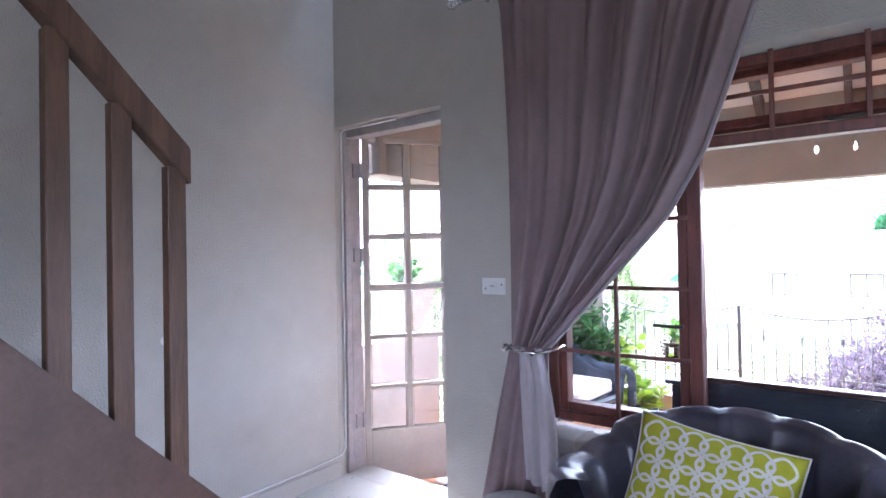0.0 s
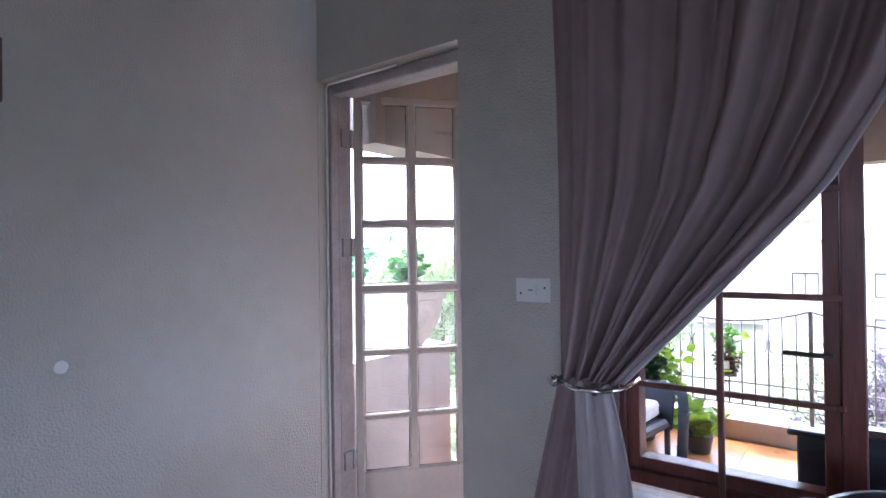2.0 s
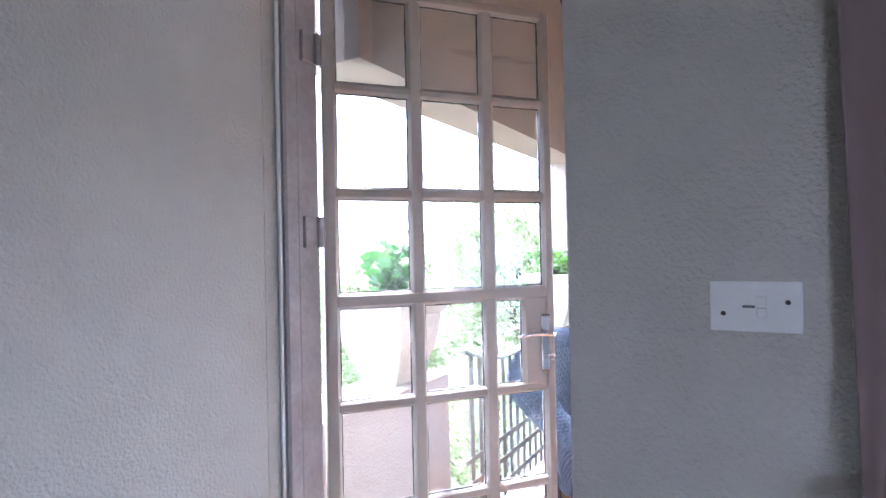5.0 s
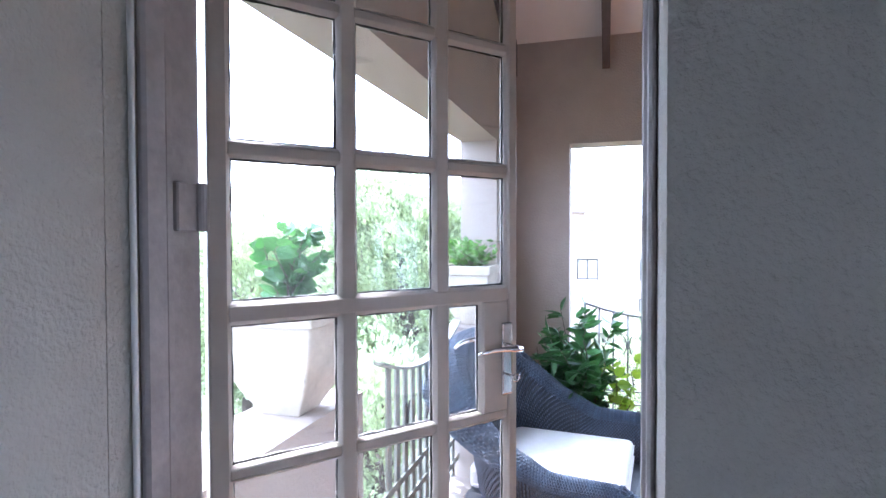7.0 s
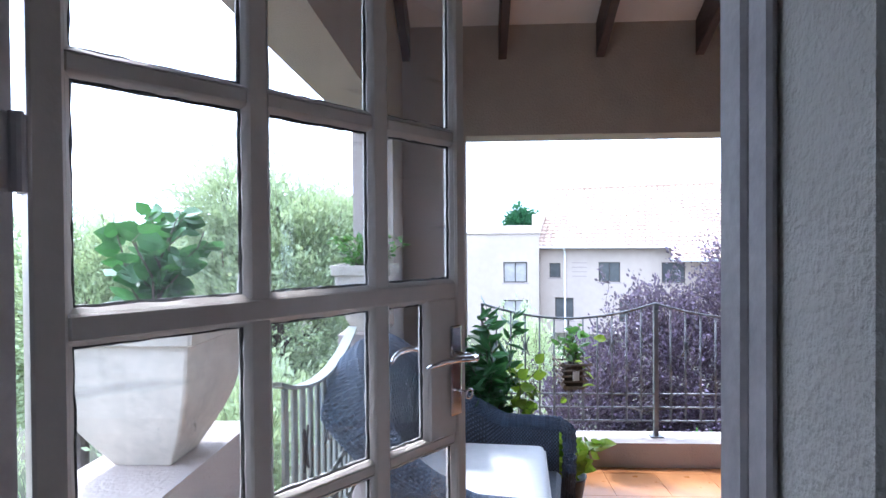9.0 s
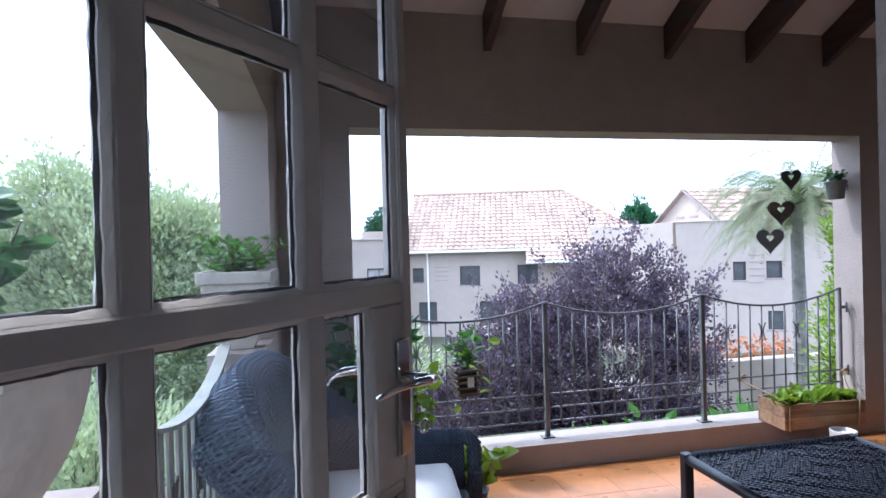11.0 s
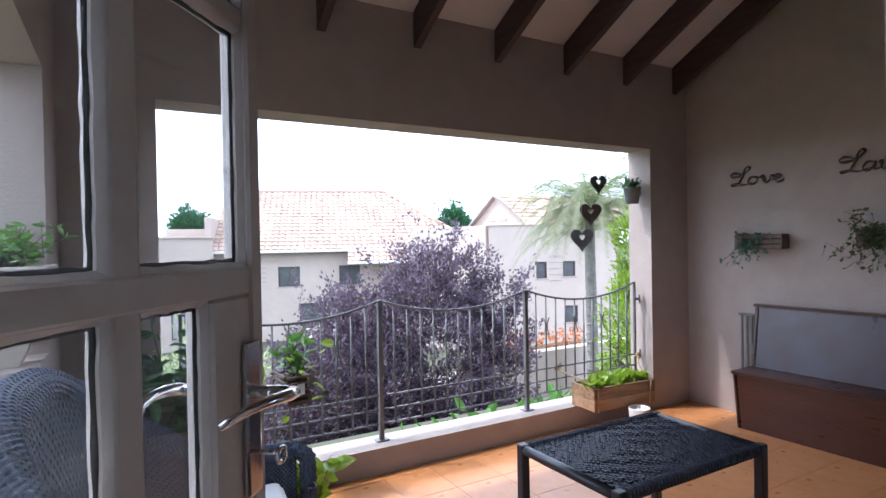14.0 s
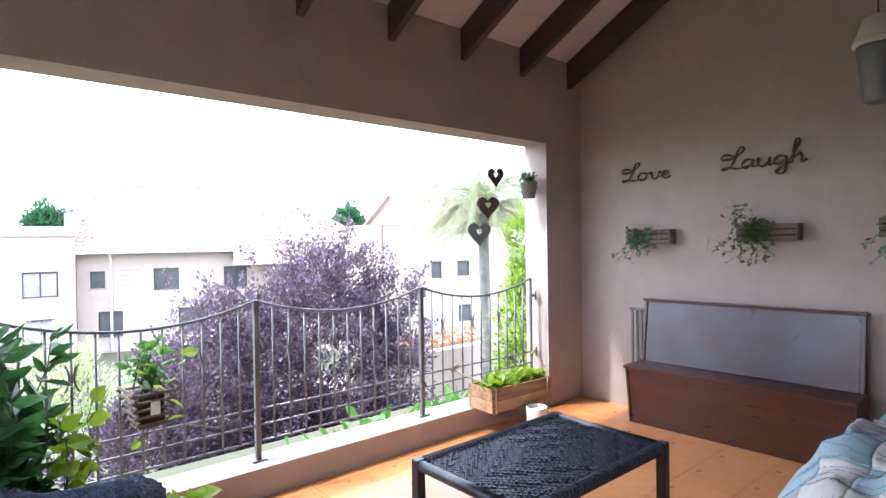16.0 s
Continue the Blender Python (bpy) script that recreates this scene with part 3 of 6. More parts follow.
for sx0, sx1 in ((WX0 + 0.052, -0.477), (1.177, WX1 - 0.052)):
    sash = thing("sash")
    sash.parent = win
    bm = bmesh.new()
    z0, z1, t = WZ0 + 0.087, 1.753, 0.04
    box(bm, (sx0, WY0 + 0.01, z0), (sx0 + t, WY1 + 0.012, z1), 0.003)
    box(bm, (sx1 - t, WY0 + 0.01, z0), (sx1, WY1 + 0.012, z1), 0.003)
    box(bm, (sx0 + t, WY0 + 0.01, z0), (sx1 - t, WY1 + 0.012, z0 + t), 0.003)
    box(bm, (sx0 + t, WY0 + 0.01, z1 - t), (sx1 - t, WY1 + 0.012, z1), 0.003)
    part("sash_frame", bm, M["redwood"], sash)
    p = part("pane", B((sx0 + t - 0.002, 2.668, z0 + t - 0.002), (sx1 - t + 0.002, 2.672, z1 - t + 0.002)), M["glass"], sash)
    p.visible_shadow = False
    bm = bmesh.new()
    xm = (sx0 + sx1) / 2
    box(bm, (xm - 0.009, 2.60, WZ0 + 0.05), (xm + 0.009, 2.618, 1.74), 0.003)
    part("security_bar", bm, M["bar_wood"], sash)
    for z in (0.875, 1.175, 1.475):
        part("security_bar", B((sx0 - 0.05, 2.619, z - 0.009), (sx1 + 0.01, 2.629, z + 0.009), 0.003), M["bar_wood"], sash)
    bm = bmesh.new()
    tube(bm, [(sx1 - 0.02, 2.625, 1.02), (sx1 - 0.02, 2.595, 1.02), (sx1 - 0.05, 2.59, 1.02), (sx1 - 0.13, 2.588, 1.022)], 0.007, 10)
    part("sash_handle", bm, M["iron"], sash, "dark metal window handle", True)
p = part("pane", B((-0.422, 2.668, WZ0 + 0.083), (1.122, 2.672, 1.757)), M["glass"], win)
p.visible_shadow = False
awn = thing("top_light")
awn.parent = win
bm = bmesh.new()
AX0, AX1 = WX0 + 0.052, WX1 - 0.052
tilt = Matrix.Translation((0, WY1, 2.053)) @ Matrix.Rotation(radians(-16), 4, "X")
for lo, hi in (((AX0, -0.02, -0.25), (AX1, 0.02, -0.21)), ((AX0, -0.02, -0.035), (AX1, 0.02, 0)), ((AX0, -0.02, -0.21), (AX0 + 0.04, 0.02, -0.035)), ((AX1 - 0.04, -0.02, -0.21), (AX1, 0.02, -0.035)), ((0.30, -0.02, -0.21), (0.34, 0.02, -0.035))):
    box(bm, lo, hi, 0.003, tilt)
part("sash_frame", bm, M["redwood"], awn)
p = part("pane", B((AX0 + 0.038, -0.002, -0.212), (AX1 - 0.038, 0.002, -0.033), 0, tilt), M["glass"], awn)
p.visible_shadow = False
bm = bmesh.new()
for x in (-1.04, -0.745, -0.45, -0.155, 0.14, 0.435, 0.73, 1.02, 1.32, 1.6):
    box(bm, (x - 0.009, 2.600, 1.79), (x + 0.009, 2.612, LIN - 0.002), 0.003)
part("security_bar", bm, M["bar_wood"], awn)
part("security_bar", B((WX0 + 0.01, 2.614, 1.935), (WX1 - 0.01, 2.626, 1.953), 0.003), M["bar_wood"], awn)
bm = bmesh.new()
box(bm, (0.02, 2.602, 1.80), (0.14, 2.622, 1.812), 0.003)
part("window_stay", bm, M["iron"], awn, "dark metal window stay")
sill = part("window_sill", B((WX0 + 0.001, YF - 0.02, WZ0 - 0.025), (WX1 - 0.001, 2.75, WZ0 - 0.002), 0.003), M["grout"], win)
x = WX0 + 0.004
tile = None
while x < WX1 - 0.1:
    bm = B((0, 0, 0), (0.195, 0.16, 0.012), 0.003)
    box(bm, (0, -0.012, -0.06), (0.195, -0.001, 0.010), 0.003)
    if tile is None:
        tile = part("sill_tile", bm, M["tile_in"], sill)
        tile.location = (x, YF - 0.012, WZ0 - 0.001)
    else:
        bm.free()
        share(tile, (x, YF - 0.012, WZ0 - 0.001))
    x += 0.198
part("sill_support", B((WX0 + 0.001, YF - 0.019, WZ0 - 0.06), (WX1 - 0.001, YF - 0.001, WZ0 - 0.026)), M["grout"], win)


# ---- curtain ----
def lerp_table(tab, z):
    for (z0, a), (z1, b) in zip(tab, tab[1:]):
        if z >= z1:
            return a + (b - a) * (z - z0) / (z1 - z0)
    return tab[-1][1]


cur = thing("curtain", (0, 0, 0), "mauve full-length curtain swept aside by a metal holdback", "curtain")
RIGHT = [(2.70, 0.02), (2.23, -0.19), (2.0, -0.268), (1.747, -0.359), (1.50, -0.497), (1.234, -0.727), (0.92, -1.00)]
LEFT = [(2.70, -1.26), (2.49, -1.235), (1.47, -1.215), (0.92, -1.205)]


def upper(u, v):
    z = 2.61 - v * 1.69
    a, b = lerp_table(LEFT, z), lerp_table(RIGHT, z)
    k = (b - a) / 1.2
    x = a + (b - a) * u
    w = u ** (1.0 + 0.35 * v)
    pl = (0.75 * math.tanh(2.2 * math.sin(w * 40 + 0.8 * math.sin(v * 2.4 + 3 * u))) + 0.3 * math.sin(w * 71 + 2.0 * v) + 0.35 * math.sin(w * 17 + 1.5 * v))
    calm = min(1.0, abs(u - 0.30) / 0.16) if 0.14 < u < 0.46 else 1.0
    pl *= calm + (1 - calm) * (0.15 + 0.85 * v ** 2)
    sag = 0.035 * math.sin(math.pi * min(1, v)) * u
    y = 2.41 + pl * (0.018 + 0.028 * min(1, k + 0.25)) - 0.02 * v
    return Vector((x, y, z - sag))


part("drape", surface(upper, 150, 60, 0.003), M["curtain"], cur, "", True)


def hem(u, v):
    p = upper(1.0, v)
    q = upper(0.985, v)
    return Vector((p.x - 0.004 + 0.022 * u, p.y - 0.01 - 0.012 * u, p.z))


part("leading_edge", surface(hem, 3, 60, 0.003), M["lining"], cur, "pale turned edge of the curtain", True)


def lower(u, v):
    z = 0.92 - v * 0.82
    w = 0.20 + 0.17 * v
    x = -1.20 - 0.20 * v + w * u
    y = 2.40 + (math.sin(u * 24 + v) * 0.6 + math.sin(u * 41 + 1) * 0.3) * (0.012 + 0.028 * v)
    return Vector((x, y, z))


part("drape", surface(lower, 60, 30, 0.003), M["curtain"], cur, "", True)


def tail(u, v):
    z = 0.90 - v * 0.58
    w = 0.12 + 0.06 * math.sin(min(1, v * 1.4) * math.pi / 2)
    x = -1.13 + 0.01 * v + w * u
    y = 2.355 + (math.sin(u * 15 + v) * 0.5 + math.sin(u * 29 + 1) * 0.35) * (0.010 + 0.022 * v)
    return Vector((x, y, z + 0.02 * math.sin(u * 9)))


part("lining", surface(tail, 50, 30, 0.003), M["lining"], cur, "pale grey curtain lining", True)
hb = thing("curtain_holdback", (-1.19, 2.40, 0.915), "chrome curtain holdback with a ball end", "curtain holdback")
bm = bmesh.new()
bmesh.ops.create_uvsphere(bm, u_segments=16, v_segments=10, radius=0.019, matrix=Matrix.Translation((0, -0.06, 0)))
part("ball", bm, M["chrome"], hb, "", True)
bm = bmesh.new()
tube(bm, [(0.0, 0.10, 0), (0.0, 0.0, 0), (0.0, -0.04, 0)], 0.008, 10)
tube(bm, [(0.02, -0.062, 0.0), (0.08, -0.085, -0.008), (0.16, -0.07, -0.012), (0.2, -0.02, -0.008), (0.21, 0.06, 0), (0.21, 0.10, 0)], 0.007, 10)
tube(bm, [(0.0, 0.092, 0), (0.0, 0.10, 0)], 0.025, 14)
part("arm", bm, M["chrome"], hb, "", True)
rod = thing("curtain_rod", (-0.09, 2.41, 2.585), "chrome curtain rod with a turned end", "curtain rod")
part("rod", tube(bmesh.new(), [(-1.38, 0, 0), (1.9, 0, 0)], 0.012, 12), M["chrome"], rod, "", True)
bm = bmesh.new()
lathe(bm, [(0.004, -0.03), (0.02, -0.02), (0.026, 0), (0.02, 0.02), (0.012, 0.03), (0.015, 0.035), (0.012, 0.04)], 14)
bmesh.ops.transform(bm, matrix=Matrix.Translation((-1.41, 0, 0)) @ Matrix.Rotation(radians(90), 4, "Y"), verts=bm.verts)
part("finial", bm, M["chrome"], rod, "", True)
for x in (-1.25, 1.8):
    bm = bmesh.new()
    tube(bm, [(x, 0.088, 0), (x, 0, 0)], 0.009, 10)
    tube(bm, [(x, 0.083, 0), (x, 0.089, 0)], 0.028, 14)
    part("bracket", bm, M["chrome"], rod, "", True)

# ---- small fittings in the room ----
sw = thing("light_switch", (-1.334, YF, 1.180), "white double-screw light switch plate on a grey wall", "light switch")
part("plate", B((-0.066, -0.008, -0.041), (0.066, -0.0005, 0.041), 0.003, None, 2), M["plastic"], sw)
for x in (-0.012,):
    part("rocker", B((0.002, -0.0125, 0.001), (0.017, -0.0085, 0.018), 0.0015), M["plastic"], sw)
    part("rocker", B((0.002, -0.0125, -0.018), (0.017, -0.0085, -0.001), 0.0015), M["plastic"], sw)
    part("rocker", B((-0.018, -0.0105, -0.002), (0.0, -0.0085, 0.002), 0.0005), M["steel"], sw)
for x, z in ((-0.046, -0.012), (0.046, 0.008)):
    part("screw", tube(bmesh.new(), [(x, -0.0095, z), (x, -0.0082, z)], 0.004, 10), M["iron"], sw)
part("wall_disc", tube(bmesh.new(), [(XL, 1.435, 0.964), (XL + 0.006, 1.435, 0.964)], 0.021, 20), M["plastic"])
tagged(bpy.data.objects["wall_disc"], "small round white blanking disc on a grey wall", "wall disc")
bm = bmesh.new()
tube(bm, [(-2.0, 2.530, LIN - 0.012), (XL + 0.03, 2.530, LIN - 0.012), (XL + 0.012, 2.530, LIN - 0.03), (XL + 0.008, 2.535, 2.0), (XL + 0.008, 2.535, 0.16), (XL + 0.008, 2.50, 0.13), (XL + 0.009, 2.2, 0.112), (XL + 0.009, -0.5, 0.102)], 0.0055, 8)
tagged(part("cable", bm, M["plastic"], None, "", True), "thin white cable clipped along the wall above the skirting", "cable")

# ---- staircase ----
st = thing("staircase", (-1.55, 1.05, 0), "brown wooden staircase with flat square balusters and a sloping handrail", "staircase", "", 0, "structure")

SLOPE = -1.03
ss = (0.569 - 1.153) / (1.154 - 0.588)


def slab(name, y0, y1, ztop, slope, h, x0, x1, material, label=""):
    bm = bmesh.new()
    a = [bm.verts.new((x, y, ztop + slope * y - d)) for x in (x0, x1) for y in (y0, y1) for d in (0, h)]
    idx = ((0, 1, 3, 2), (4, 6, 7, 5), (0, 2, 6, 4), (1, 5, 7, 3), (0, 4, 5, 1), (2, 3, 7, 6))
    for f in idx:
        bm.faces.new([a[i] for i in f])
    bmesh.ops.bevel(bm, geom=bm.edges[:], offset=0.004, segments=2, affect="EDGES")
    return part(name, bm, material, st, label)


slab("handrail", -2.9, 0.005, 1.68 + SLOPE * 0.0, SLOPE, 0.11, -0.03, 0.03, M["stair_wood"], "brown wooden handrail")
slab("stringer", -3.2, 0.62, 0.675, ss, 0.42, -0.03, 0.03, M["stringer"], "dark brown staircase string")
slab("stringer", -3.2, 0.62, 0.675, ss, 0.42, -0.848, -0.82, M["stringer"])
for i in range(9):
    y = -0.035 - 0.155 * i
    z1 = 1.68 + SLOPE * y - 0.10
    z0 = 0.675 + ss * y - 0.005
    part("baluster", B((-0.02, y - 0.028, z0 - 0.05), (0.02, y + 0.028, z1), 0.003), M["stair_wood"], st)
for i in range(9):
    z = 0.17 * (i + 1)
    y = 0.5 - 0.17 * i
    if z < 2.2:
        part("tread", B((-0.82, y - 0.25, z - 0.03), (-0.03, y, z), 0.003), M["stair_wood"], st)


# ---- seating in the room ----
def tub_chair(loc, rz, label):
    ch = thing("armchair", loc, label, "armchair", "tub armchairs under the window", rz)
    R = 0.47

    def shell(u, v, r_in=0.0):
        a = radians(-38 + 256 * u)
        top = 0.75 - 0.12 * abs(math.cos(a)) ** 2 * (1 if math.sin(a) < 0.5 else 0.6)
        ch_ = 0.024 * (1 - abs(math.sin(u * math.pi * 11)) ** 0.7)
        # profile: outside bottom, outside top, rolled rim, inside down to the seat
        P = [(R - 0.02, 0.12), (R + 0.02, 0.35), (R + 0.035, top - 0.06), (R + 0.025 - ch_ * 0.4, top - 0.01 - ch_ * 0.4), (R - 0.01, top - ch_ * 0.5), (R - 0.055 - ch_, top - 0.02), (R - 0.085 - ch_, top - 0.10), (R - 0.095 - ch_, 0.42), (R - 0.10, 0.36)]
        k = v * (len(P) - 1)
        i = min(int(k), len(P) - 2)
        f = k - i
        r = P[i][0] + (P[i + 1][0] - P[i][0]) * f
        z = P[i][1] + (P[i + 1][1] - P[i][1]) * f
        return Vector((r * math.cos(a), r * math.sin(a), z))
    part("backrest", surface(shell, 132, 24), M["leather"], ch, "", True)
    bm = bmesh.new()
    lathe(bm, [(0.30, 0.12), (0.37, 0.14), (0.385, 0.36), (0.37, 0.40), (0.26, 0.425), (0.02, 0.43)], 32, (0, -0.02, 0))
    part("seat", bm, M["leather"], ch, "", True)
    for a in (45, 135, 225, 315):
        x, y = 0.27 * math.cos(radians(a)), 0.27 * math.sin(radians(a))
        part("leg", lathe(bmesh.new(), [(0.012, 0), (0.022, 0.13)], 12, (x, y, 0)), M["redwood"], ch)
    return ch


tub_chair((-0.225, 1.93, 0.025), 0, "navy leather tub armchair with a channelled back under the window")
tub_chair((0.83, 1.90, 0), -10, "navy leather tub armchair beside another one")


def pillow_surface(w, h, t, nu=26):
    def top(u, v, s=1):
        x, y = (u - 0.5), (v - 0.5)
        e = max(0.0, (1 - (2 * abs(x)) ** 2.6)) * max(0.0, (1 - (2 * abs(y)) ** 2.6))
        pin = 1 - 0.07 * (1 - (2 * abs(y)) ** 2) * (2 * abs(x)) ** 3
        pin2 = 1 - 0.07 * (1 - (2 * abs(x)) ** 2) * (2 * abs(y)) ** 3
        wob = 0.006 * math.sin(9 * x + 5 * y) + 0.004 * math.sin(17 * y - 8 * x)
        return Vector((x * w * pin, y * h * pin2, s * (t * e ** 0.55 / 2 + wob * e)))
    bm = bmesh.new()
    for s in (1, -1):
        g = [[bm.verts.new(top(i / nu, j / nu, s)) for j in range(nu + 1)] for i in range(nu + 1)]
        for i in range(nu):
            for j in range(nu):
                bm.faces.new((g[i][j], g[i + 1][j], g[i + 1][j + 1], g[i][j + 1]))
    bmesh.ops.remove_doubles(bm, verts=bm.verts, dist=0.0008)
    return bm, top


pil = thing("pillow", (-0.21, 2.02, 0.585), "lime green pillow with white ring pattern in a navy armchair", "pillow")
pil.matrix_basis = pose(-0.30, 2.06, 0.545, 62, 9, 2)
bm, top = pillow_surface(0.50, 0.44, 0.17)
part("cover", bm, M["lime"], pil, "", True)
bm = bmesh.new()
pitch = 0.062
for i in range(7):
    for j in range(6):
        cx, cy = -0.186 + i * pitch, -0.155 + j * pitch
        pts = []
        for k in range(20):
            a = 2 * math.pi * k / 20 + 0.16
            ca, sa = math.cos(a), math.sin(a)
            rr_ = 0.037 / (abs(ca) ** 3.2 + abs(sa) ** 3.2) ** (1 / 3.2)
            c45 = 0.7071
            pts.append((cx + rr_ * (ca - sa) * c45, cy + rr_ * (ca + sa) * c45))
        segs = [(pts, True)]
        if i < 6:
            segs.append((((cx + 0.020, cy + 0.012), (cx + pitch - 0.020, cy + 0.012)), False))
            segs.append((((cx + 0.020, cy - 0.012), (cx + pitch - 0.020, cy - 0.012)), False))
        for ps, closed in segs:
            if any(abs(p[0]) > 0.232 or abs(p[1]) > 0.202 for p in ps):
                continue
            if not closed:
                (xa, ya), (xb, yb) = ps
                ps = [(xa + (xb - xa) * f / 3, ya + (yb - ya) * f / 3) for f in range(4)]
            co = [top(p[0] / 0.50 + 0.5, p[1] / 0.44 + 0.5) + Vector((0, 0, 0.0012 + 0.0006 * ((i + j) % 2))) for p in ps]
            n = len(co)
            rail = []
            for k in range(n):
                a = co[k - 1] if closed or k else co[k]
                b = co[(k + 1) % n] if closed or k < n - 1 else co[k]
                d = (b - a).normalized()
                s = Vector((-d.y, d.x, 0)).normalized() * 0.0048
                rail.append((bm.verts.new(co[k] + s), bm.verts.new(co[k] - s)))
            for k in range(n if closed else n - 1):
                q, r = rail[k], rail[(k + 1) % n]
                bm.faces.new((q[0], r[0], r[1], q[1]))
part("ring_pattern", bm, M["patch_cream"], pil, "white printed ring pattern", False, "stuff")
bm = bmesh.new()
e = []
for k in range(40):
    s = k / 10
    u, v = ((s, 0) if s < 1 else (1, s - 1) if s < 2 else (3 - s, 1) if s < 3 else (0, 4 - s))
    e.append(top(u, v))
tube(bm, e, 0.004, 6, True)
part("piping", bm, M["patch_cream"], pil, "", True)
pf = thing("pouf", (-1.08, 2.20, 0), "round grey upholstered pouf below the curtain", "pouf")
part("body", lathe(bmesh.new(), [(0.13, 0.0), (0.15, 0.02), (0.155, 0.24), (0.145, 0.285), (0.10, 0.30), (0.01, 0.303)], 32), M["patch_grey"], pf, "", True)

for px_, py_ in ((0.08, -1.5), (-0.23, -1.5)):
    pn = thing("pendant_lamp", (px_, py_, 0), "bare warm glowing bulb hanging on a cord in the room", "lamp", "pendant bulbs")
    part("cord", tube(bmesh.new(), [(0, 0, 2.42), (0, 0, 3.498)], 0.004, 6), M["black"], pn)
    part("holder", lathe(bmesh.new(), [(0.012, 2.36), (0.018, 2.365), (0.018, 2.42), (0.008, 2.43)], 14), M["black"], pn, "", True)
    part("bulb", lathe(bmesh.new(), [(0.004, 2.275), (0.012, 2.28), (0.016, 2.30), (0.015, 2.325), (0.011, 2.345), (0.010, 2.36)], 18), bulb_mat, pn, "glowing warm glass bulb", True)

# ---- veranda: railings ----
rl = thing("railing", (0, 5.65, 0), "grey painted steel balustrade with swagged top rails and small scrolls", "railing")
posts = [-1.86, -0.768, 0.342, 1.44]
for i, x in enumerate(posts):
    bm = bmesh.new()
    w = 0.014 if 0 < i < 3 else 0.009
    box(bm, (x - w, -w, -0.002), (x + w, w, 0.848), 0.002)
    if 0 < i < 3:
        box(bm, (x - 0.04, -0.03, 0.0), (x + 0.04, 0.03, 0.008), 0.002)
    part("post", bm, M["steel"], rl)
def swag(a, b, x):
    t = (x - a) / (b - a)
    return 0.845 - 0.095 * (1 - (2 * t - 1) ** 2)
for a, b in zip(posts, posts[1:]):
    part("top_rail", tube(bmesh.new(), [(a + (b - a) * k / 16, 0, swag(a, b, a + (b - a) * k / 16)) for k in range(17)], 0.0075, 8), M["steel"], rl, "", True)
    for z in (0.27, 0.185, 0.10):
        part("lower_rail", tube(bmesh.new(), [(a + 0.01, 0, z), (b - 0.01, 0, z)], 0.006, 8), M["steel"], rl, "", True)
    n = 11
    for k in range(1, n + 1):
        x = a + (b - a) * k / (n + 1)
        part("bar", tube(bmesh.new(), [(x, 0.0, 0.095), (x, 0.0, swag(a, b, x) - 0.004)], 0.0058, 8), M["steel"], rl, "", True)
        if k in (2, 5, 8) if a > -1 else k in (3, 6, 9):
            bm = bmesh.new()
            for s in (1, -1):
                tube(bm, [(x + s * (0.009 + 0.017 * (q / 4) ** 2), -0.006, 0.575 + q * 0.015) for q in range(-4, 5)], 0.0045, 6)
            part("scroll", bm, M["steel"], rl, "", True)
for z in (0.71, 0.27):
    bm = bmesh.new()
    beam(bm, (1.44, 0, z), (1.498, 0, z), 0.02, 0.02, 0.003)
    tube(bm, [(1.475, -0.02, z - 0.035), (1.475, -0.02, z + 0.035)], 0.006, 8)
    part("bracket", bm, M["steel"], rl, "", True)

rl2 = thing("railing", (-2.5, 0, 0), "sage grey metal railing of flat slats under a swagged rail", "railing")
def swag2(y):
    t = (y - 3.65) / (4.72 - 3.65)
    return 0.77 + 0.10 * (2 * t - 1) ** 2 - 0.035
ys = [3.65 + (4.72 - 3.65) * k / 20 for k in range(21)]
bm = bmesh.new()
rows_ = [[bm.verts.new((dx, p, swag2(p) + dz)) for dx, dz in ((-0.0225, -0.006), (0.0225, -0.006), (0.0225, 0.006), (-0.0225, 0.006))] for p in ys]
for q0, q1 in zip(rows_, rows_[1:]):
    for k in range(4):
        bm.faces.new((q0[k], q0[(k + 1) % 4], q1[(k + 1) % 4], q1[k]))
bm.faces.new(rows_[0][::-1])
bm.faces.new(rows_[-1])
part("top_rail", bm, M["fence"], rl2)
for k in range(1, 12):
    y = 3.65 + 1.07 * k / 12
    part("slat", B((-0.006, y - 0.019, 0.02), (0.006, y + 0.019, swag2(y) - 0.004), 0.002), M["fence"], rl2)
    if k in (3, 6, 9):
        bm = bmesh.new()
        for s in (1, -1):
            tube(bm, [(0.011, y + s * (0.006 + 0.018 * (q / 4) ** 2), 0.55 + q * 0.018) for q in range(-4, 5)], 0.005, 6)
        part("scroll", bm, M["iron"], rl2, "dark iron scroll", True)
for z in (0.33, 0.22, 0.10):
    part("lower_rail", B((0.007, 3.655, z - 0.014), (0.015, 4.715, z + 0.014), 0.002), M["fence"], rl2)


